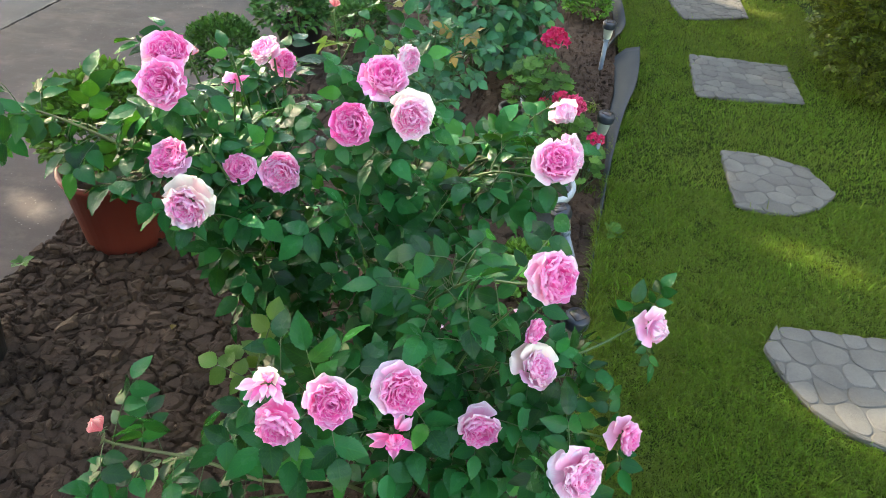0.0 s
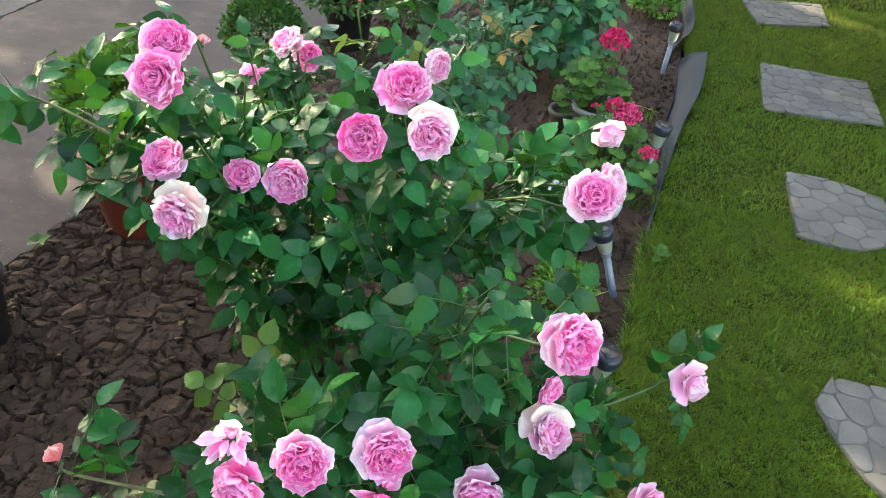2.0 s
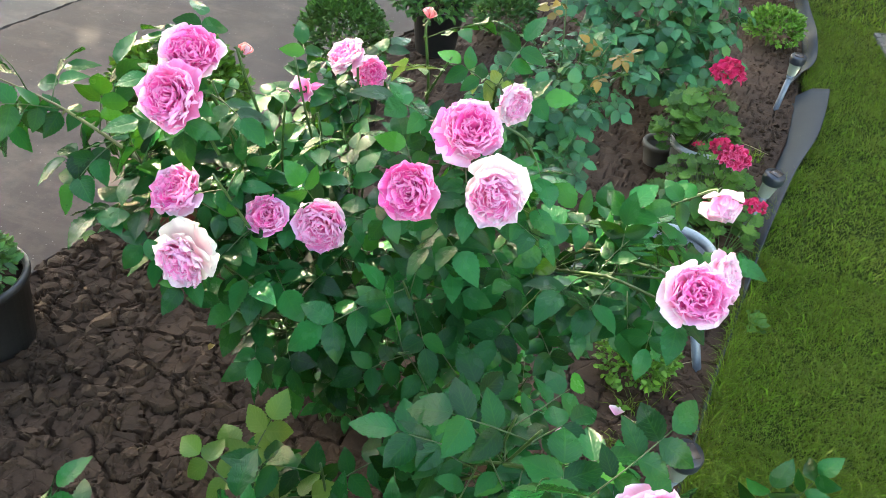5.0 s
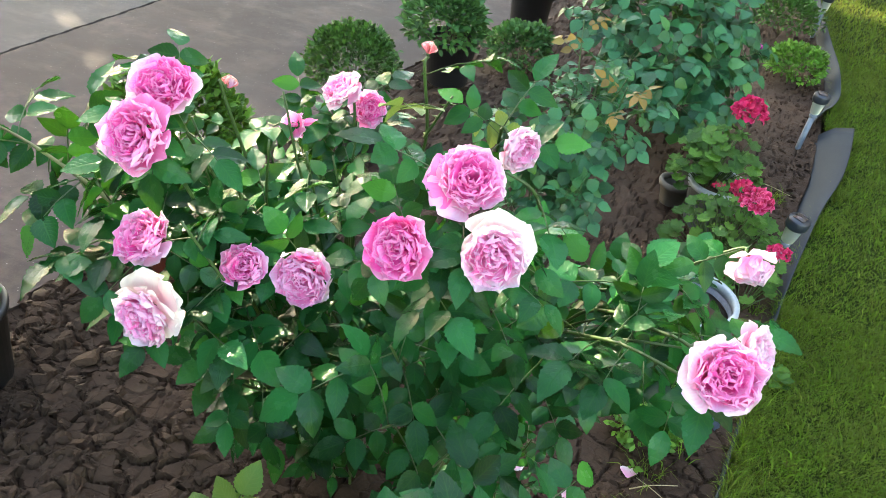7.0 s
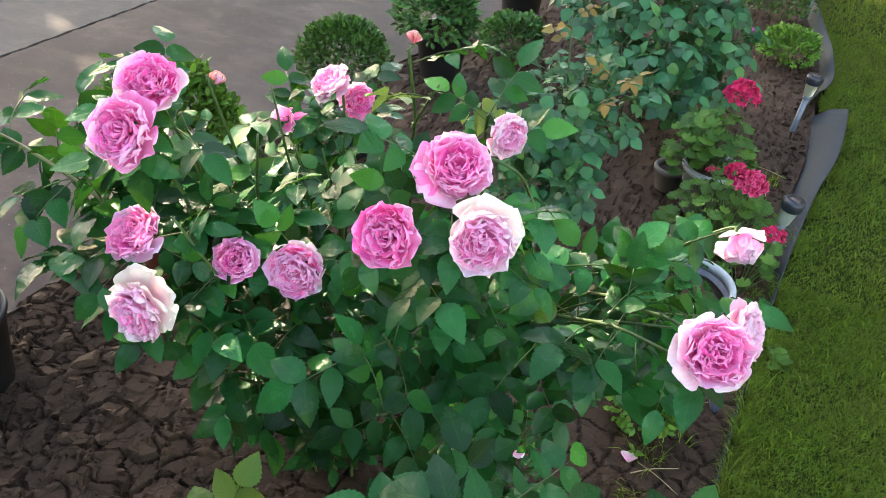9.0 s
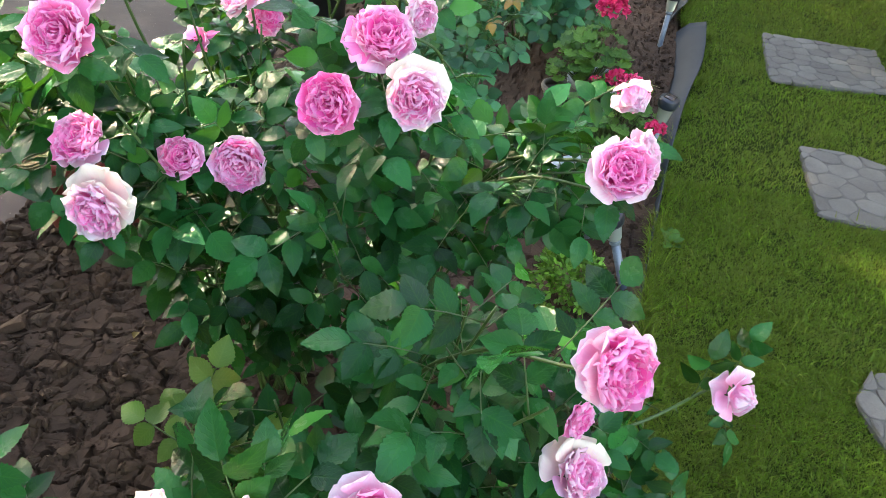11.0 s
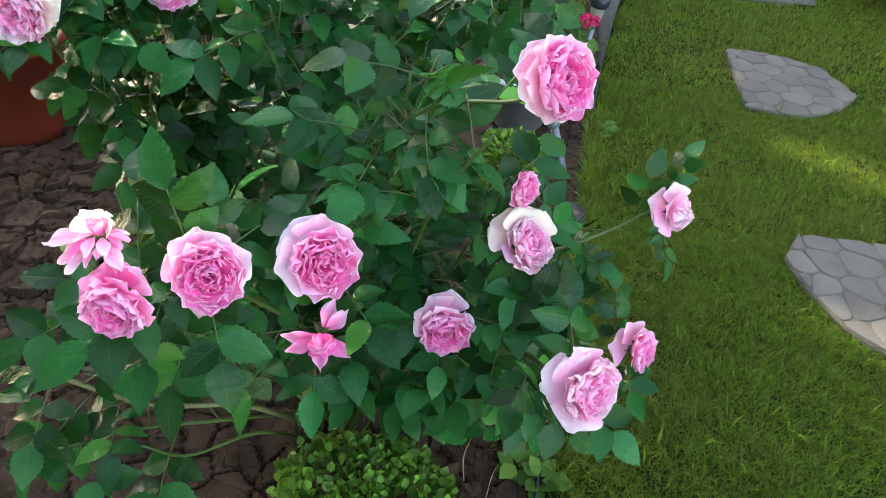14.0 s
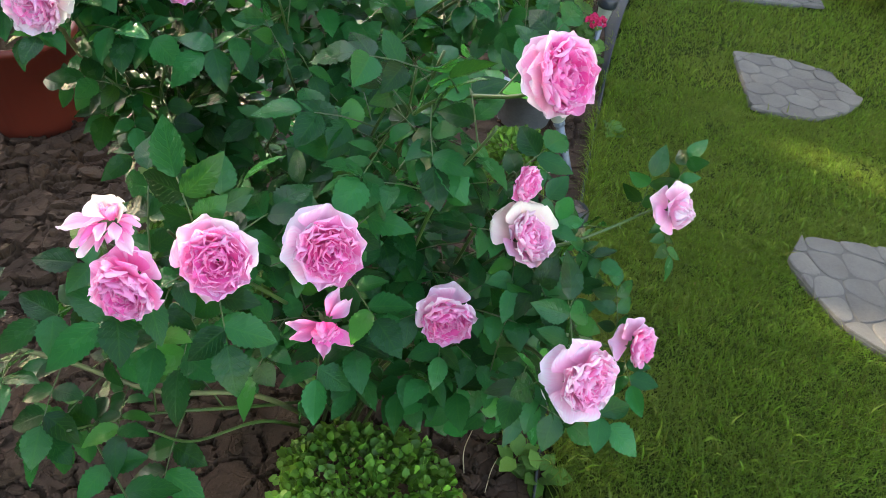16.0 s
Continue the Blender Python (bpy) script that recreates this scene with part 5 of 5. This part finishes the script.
# bush 3
rose(bush3, B3, (0.257, 0.858, 0.804), 0.088, (0.62, -0.10, 0.78), seed=41, guards=lifted((-0.75, 0.6), (-0.95, 0.0), (-0.7, -0.65), (-0.1, 0.95), long=0.66), tones=(DEEP, MID, PALE), close=0.85, via=[(0.04, 1.02, 0.50), (0.12, 0.95, 0.70)], leaves=15)
rose(bush3, B3, (0.252, 0.95, 0.62), 0.055, (0.7, -0.2, 0.55), seed=42, tones=(DEEP, MID, MID), close=0.8)
rose(bush3, B3, (0.266, 0.919, 0.571), 0.080, (0.5, 0.15, 0.7), seed=43, guards=lifted((-0.9, 0.4), (-0.25, 0.9), (0.35, 0.9), tone=CREAM), tones=T_PALE, close=0.8)
rose(bush3, B3, (0.532, 1.207, 0.426), 0.080, (0.65, -0.25, 0.55), seed=44, guards=lifted((-0.1, 1.0), (-0.6, -0.6), (-0.8, 0.2)), tones=(PALE, PALE, PALE), rings=GLOBE, via=[(0.15, 1.10, 0.32), (0.354, 1.14, 0.39)], leaves=6)
rose(bush3, B3, (-0.112, 0.716, 0.708), 0.066, (0.05, 0.8, 0.5), seed=45, rings=DROOPED, tones=(MID, PALE),
     guards=[(x, y, 0.2, n, PALE, "strap") for x, y, n in ((-1.0, -0.30, 1.05), (-0.9, -0.7, 0.9), (-0.6, -0.9, 0.9), (0.7, -0.7, 0.8))] + lifted((-0.45, 0.6), (0.05, 0.8), (0.5, 0.55), tone=CREAM, long=0.60))
rose(bush3, B3, (-0.097, 0.674, 0.648), 0.072, (0.0, -0.55, 0.75), seed=46, guards=lifted((-0.85, 0.5), (-0.3, 0.85), (0.15, 0.95), (0.55, 0.75), tone=MID, long=0.70), tones=(DEEP, MID, MID), close=0.72)
rose(bush3, B3, (-0.034, 0.726, 0.649), 0.076, (0.2, -0.1, 1.0), seed=47, guards=lifted((-0.8, 0.5), (-0.25, 0.95)), tones=(DEEP, MID, PALE))
rose(bush3, B3, (0.058, 0.776, 0.632), 0.080, (0.35, -0.2, 0.95), seed=48, guards=lifted((-0.7, 0.65), (0.0, 0.95), (-0.9, -0.3)), tones=(DEEP, MID, PALE))
rose(bush3, B3, (0.046, 0.8, 0.494), 0.064, (0.25, -0.5, 0.7), seed=49, rings=HALF_OPEN, tones=(DEEP, MID), guards=[(x, y, 0.15, 1.05, MID, "strap") for x, y in ((-0.95, -0.1), (-0.75, -0.5), (0.65, 0.75), (0.25, 0.95), (0.85, -0.55), (0.1, -1.0))])
rose(bush3, B3, (0.179, 0.845, 0.483), 0.080, (0.15, -0.5, 0.8), seed=50, guards=lifted((-0.95, 0.25), (-0.55, 0.75), (0.1, 1.0), long=0.80), tones=(DEEP, MID, PALE), close=0.8)
rose(bush3, B3, (0.341, 0.768, 0.5), 0.087, (0.55, -0.2, 0.8), seed=51, guards=lifted((-0.5, 0.8), (-0.9, 0.1), (-0.2, -0.95)), tones=(MID, PALE, PALE), via=[(0.15, 0.98, 0.35), (0.27, 0.85, 0.46)], leaves=7)
rose(bush3, B3, (0.479, 1.015, 0.306), 0.080, (0.7, -0.1, 0.55), seed=52, guards=lifted((-0.4, 0.85), (-0.9, 0.1)), tones=(DEEP, MID, PALE), close=0.75, via=[(0.15, 1.05, 0.26), (0.35, 1.0, 0.33)], leaves=7)
rose(bush3, B3, (-0.399, 0.74, 0.524), 0.042, (-0.5, 0.6, 0.4), seed=53, rings=TIGHT_BUD, tones=(CORAL, CORAL), via=[(-0.10, 0.92, 0.20), (-0.196, 0.84, 0.29), (-0.28, 0.79, 0.40)], leaves=24, stem=0.005)
grow(bush3, B3, [(0.11, 0.99, 0.73), (0.09, 0.96, 0.49), (0.22, 0.91, 0.30), (0.27, 0.79, 0.45), (0.42, 1.15, 0.31), (-0.12, 0.98, 0.52), (-0.22, 0.94, 0.48),
                 (-0.09, 0.76, 0.65), (0.20, 0.86, 0.74), (0.09, 0.97, 0.71), (0.14, 0.95, 0.77), (0.0, 0.88, 0.56), (0.06, 0.85, 0.58), (0.41, 1.22, 0.26), (0.38, 1.05, 0.30), (0.30, 0.95, 0.38)], r3, LEAVES, 7)
grow(bush3, B3, [(-0.24, 0.72, 0.36), (-0.17, 0.76, 0.32)], r3, LEAVES, 4, 1.35, 0.0034, 0.0)
grow(bush3, B3, [(-0.04, 0.84, 0.38), (0.12, 0.92, 0.40), (0.22, 0.94, 0.38)], r3, LEAVES, 5, 1.0, 0.0034, 0.0)
shoot(bush3, [(-0.12, 1.00, 0.20), (-0.20, 0.96, 0.36), (-0.235, 0.94, 0.46)], 0.003, 0.0013, 9, r3, LEAVES_YOUNG, first=0.35, size=1.25)
shoot(bush3, [(-0.12, 1.00, 0.20), (-0.17, 0.95, 0.34), (-0.19, 0.92, 0.44)], 0.003, 0.0013, 7, r3, LEAVES_YOUNG, first=0.35, size=1.2)
# rose bushes further back, hardly in bloom
B4, B5 = (-0.12, 2.52, 0), (0.06, 3.55, 0)
bush4 = thing("rose_bush", B4, "rose bush without blooms, dusty blue-green leaves", "rose bush", "rose bushes")
bush5 = thing("rose_bush", B5, "dense rose bush with one purple bud", "rose bush", "rose bushes")
grow(bush4, B4, [(-0.34, 2.45, 0.42), (-0.25, 2.40, 0.36), (-0.18, 2.32, 0.42), (-0.05, 2.30, 0.46), (0.03, 2.45, 0.44), (0.0, 2.55, 0.56), (-0.15, 2.50, 0.52), (-0.24, 2.60, 0.50), (-0.08, 2.70, 0.55), (0.08, 2.65, 0.50),
                 (-0.05, 2.28, 0.28), (-0.20, 2.25, 0.24), (-0.02, 2.20, 0.34)], r4, LEAVES_BLUE, 12, 0.88)
shoot(bush4, [(-0.10, 2.52, 0.3), (-0.14, 2.55, 0.55), (-0.16, 2.58, 0.68)], 0.004, 0.0015, 3, r4, LEAVES_RUST, first=0.5)
shoot(bush4, [(-0.02, 2.50, 0.3), (0.0, 2.50, 0.48), (0.01, 2.49, 0.56)], 0.003, 0.0015, 4, r4, LEAVES_RUST, first=0.5)
grow(bush5, B5, [(-0.30, 3.40, 0.50), (-0.18, 3.25, 0.46), (-0.05, 3.15, 0.42), (0.10, 3.15, 0.45), (0.25, 3.25, 0.42), (0.36, 3.45, 0.42), (0.30, 3.60, 0.55), (0.15, 3.40, 0.62), (-0.02, 3.40, 0.64), (-0.15, 3.50, 0.62), (0.05, 3.65, 0.70), (-0.25, 3.65, 0.60), (0.22, 3.80, 0.62),
                 (0.0, 3.12, 0.30), (0.18, 3.12, 0.28), (-0.15, 3.20, 0.30), (0.32, 3.30, 0.28), (0.40, 3.75, 0.40), (-0.05, 3.9, 0.66), (0.15, 4.0, 0.6)], r5, LEAVES_BLUE, 13, 1.25)
rose(bush5, B5, (0.38, 3.55, 0.42), 0.040, (0.4, 0.5, 0.5), seed=61, rings=TIGHT_BUD, tones=(PURPLE, PURPLE), leaves=4)

for args, named in QUEUE:
    raise_shoot(*args, **named)


# ---- loose clods, straw, fallen petals ----
def clod_points(seed, fineness=2):
    bm = bmesh.new()
    bmesh.ops.create_icosphere(bm, subdivisions=fineness, radius=1)
    off = Vector((seed * 3.1, seed * 1.7, seed))
    rs = random.Random(seed)
    cuts = [(Vector((rs.gauss(0, 1), rs.gauss(0, 1), rs.gauss(0, 1))).normalized(), rs.uniform(0.45, 0.8)) for _ in range(7)]
    for v in bm.verts:
        v.co *= 1 + noise.noise(v.co * 1.4 + off) * 0.35
        for n, d in cuts:
            k = v.co.dot(n) - d
            if k > 0:
                v.co -= n * k * 0.9
        v.co += Vector((noise.noise(v.co * 4 + off), noise.noise(v.co * 4 - off), noise.noise(v.co * 5 + off))) * 0.07
        v.co.z *= 0.42
    V = np.array([v.co[:] for v in bm.verts])
    F = np.array([[v.index for v in f.verts] for f in bm.faces])
    bm.free()
    return V, F


SHAPES = [clod_points(k) for k in range(10)]
CRUMBS = [clod_points(k + 20, 1) for k in range(10)]
CLODS = [mesh_of("clod", v, f, SOIL, smooth=False) for v, f in SHAPES]
rc = random.Random(5)


def bed_spot(rs, clods):
    if clods:
        return -1.22 + 0.86 * rs.random() ** 1.15, rs.uniform(0.6, 2.0)
    y = 0.7 + 4.6 * rs.random() ** 1.6
    e = float(along(EDGE, y)) - 0.05
    return (rs.uniform(float(along(KERB, y)) + 0.04, e) if rs.random() < 0.6 else e - abs(rs.gauss(0, 0.11))), y


for k in range(170):
    x, y = bed_spot(rc, k < 110)
    s = rc.choice((0.016, 0.019, 0.023, 0.027, 0.033, 0.042)) * rc.uniform(0.8, 0.88) * (1 if k < 110 else 0.7)
    c = part("clod", rc.choice(CLODS), None, bed)
    c.matrix_basis = Matrix.Translation((x, y, float(soil_height(np.array([x]), np.array([y]))[0]) + s * 0.22)) @ Euler((rc.uniform(-0.4, 0.4), rc.uniform(-0.4, 0.4), rc.uniform(0, 6.3))).to_matrix().to_4x4() @ Matrix.Scale(s, 4)
vs, fs, k = [], [], 0
spots = np.array([bed_spot(rc, j < 900) for j in range(4600)])
for j, ((x, y), z) in enumerate(zip(spots, soil_height(spots[:, 0], spots[:, 1]))):
    s = rc.uniform(0.003, 0.0085) if j % 4 else rc.uniform(0.009, 0.019)
    v, f = CRUMBS[j % 10]
    m = np.array(Euler((rc.uniform(-1, 1), rc.uniform(-1, 1), rc.uniform(0, 6.3))).to_matrix())
    vs.append(v @ m.T * s + np.array([x, y, z + s * 0.3]))
    fs.append(f + k)
    k += len(v)
tagged(new("soil_crumbs", mesh_of("soil_crumbs", np.vstack(vs), np.vstack(fs), SOIL, smooth=False)), "small dry crumbs of brown soil on the bed", "soil", kind="stuff")


# ---- small things on the ground ----
def ground_z(x, y):
    return float(soil_height(np.array([x]), np.array([y]))[0])


def weed(at, n, size, mat, label, seed):
    """A small rosette of pointed leaves."""
    rs = random.Random(seed)
    th = thing("weed", at, label, "weed", "weeds in the bed")
    me = mesh_of("weed_leaf", LEAF_T * np.array([1.15, 1, 1]), LEAF_F, mat, LEAF_UV)
    for k in range(n):
        a = 2.4 * k + rs.uniform(-0.3, 0.3)
        lf = part("leaf", me, None, th)
        lf.matrix_basis = Matrix.Translation((0.004 * math.cos(a), 0.004 * math.sin(a), rs.uniform(0, 0.02))) @ basis((math.cos(a), math.sin(a), rs.uniform(0.1, 0.9)), (0, -0.2, 1)) @ Matrix.Scale(size * rs.uniform(0.6, 1.15), 4)
    return th


for k, (x, y, n, s) in enumerate(((0.332, 0.995, 9, 0.045), (0.371, 0.975, 8, 0.05), (0.615, 2.17, 8, 0.045), (0.60, 2.21, 6, 0.035), (0.27, 1.78, 12, 0.022), (0.30, 1.72, 10, 0.018), (0.24, 1.99, 7, 0.025), (-1.22, 1.66, 7, 0.035), (0.10, 1.98, 6, 0.03), (-0.05, 2.06, 6, 0.03))):
    weed((x, y, ground_z(x, y) if x < 0.5 else -0.004), n, s, LEAF_LIME if k in (4, 5) else LEAF_GER, "small green weed seedling on the soil", 70 + k)


def grass_tuft(x, y, n, length, label, seed):
    rs = np.random.default_rng(seed)
    v, f, uv = blades(x + rs.normal(0, 0.018, n), y + rs.normal(0, 0.018, n), length, 0.0028, z0=ground_z(x, y) - 0.003, lie=0.8)
    tagged(new("grass_tuft", mesh_of("grass_tuft", v, f, GRASS, uv)), label, "grass", kind="stuff")


for k, (x, y, n, ln) in enumerate(((0.33, 1.73, 45, 0.075), (0.385, 1.83, 30, 0.07), (0.30, 1.60, 25, 0.06), (-1.25, 1.63, 30, 0.06), (0.33, 1.05, 30, 0.05), (0.55, 2.45, 40, 0.05), (0.60, 3.2, 40, 0.06))):
    grass_tuft(x, y, n, ln, "thin grass tuft growing out of the soil", 90 + k)


def twig(a, b, r, seed):
    rs = random.Random(seed)
    za, zb = ground_z(*a) + 0.006, ground_z(*b) + 0.006
    m = ((a[0] + b[0]) / 2 + rs.uniform(-0.01, 0.01), (a[1] + b[1]) / 2 + rs.uniform(-0.01, 0.01), max(za, zb) + 0.004)
    v, f = tube(spline([(*a, za), m, (*b, zb)], 8), r, r * 0.6, 5)
    tagged(new("dry_stalk", mesh_of("dry_stalk", v, f, STRAW)), "thin dry straw-coloured stalk lying on the soil", "stalk", "dry stalks")


for k, (a, b, r) in enumerate((((0.242, 0.96), (0.254, 1.06), 0.0013), ((0.30, 1.66), (0.40, 1.72), 0.0015), ((0.36, 1.88), (0.47, 1.98), 0.0016), ((0.31, 1.70), (0.42, 1.64), 0.0012), ((0.40, 1.55), (0.46, 1.66), 0.0014), ((0.28, 0.93), (0.30, 1.00), 0.001), ((0.45, 3.0), (0.60, 3.2), 0.0016), ((0.50, 3.3), (0.66, 3.25), 0.0015), ((0.12, 1.02), (0.2, 0.98), 0.001))):
    twig(a, b, r, 200 + k)

for k, (x, y, s) in enumerate(((0.29, 1.689, 0.028), (0.191, 1.579, 0.026), (0.306, 1.542, 0.024), (0.05, 1.62, 0.024), (0.22, 1.30, 0.022))):
    ob = tagged(new("fallen_petal", PALE["outer"][k % 4]), "pale pink fallen rose petal on the soil", "petal", "fallen petals")
    ob.matrix_basis = Matrix.Translation((x, y, ground_z(x, y) + 0.006)) @ Matrix.Rotation(1.3 * k, 4, "Z") @ Matrix.Scale(s, 4)

# snail shell: a coil that narrows
pts = [(0.006 * (1 - k / 26) * math.cos(0.55 * k), 0.006 * (1 - k / 26) * math.sin(0.55 * k), 0.0045 + 0.006 * k / 26) for k in range(25)]
v, f = tube(pts, 0.0048, 0.0012, 8)
sn = tagged(new("snail_shell", mesh_of("snail_shell", v, f, SHELL)), "small pale snail shell lying on the soil", "shell")
sn.location = (0.187, 1.083, ground_z(0.187, 1.083))

for k, (x, y, z) in enumerate(((-0.06, 0.89, 0.10), (0.40, 0.93, 0.0), (0.23, 0.92, 0.0), (-0.66, 1.44, 0.0))):
    if z == 0.0:
        ob = tagged(new("dead_leaf", mesh_of("dead_leaf", LEAF_T * np.array([1.2, 1, 3]), LEAF_F, LEAF_RUST, LEAF_UV)), "curled yellow dead leaf on the ground", "leaf", "dead leaves")
        ob.matrix_basis = Matrix.Translation((x, y, ground_z(x, y) + 0.006)) @ Matrix.Rotation(2.1 * k, 4, "Z") @ Matrix.Scale(0.026, 4)
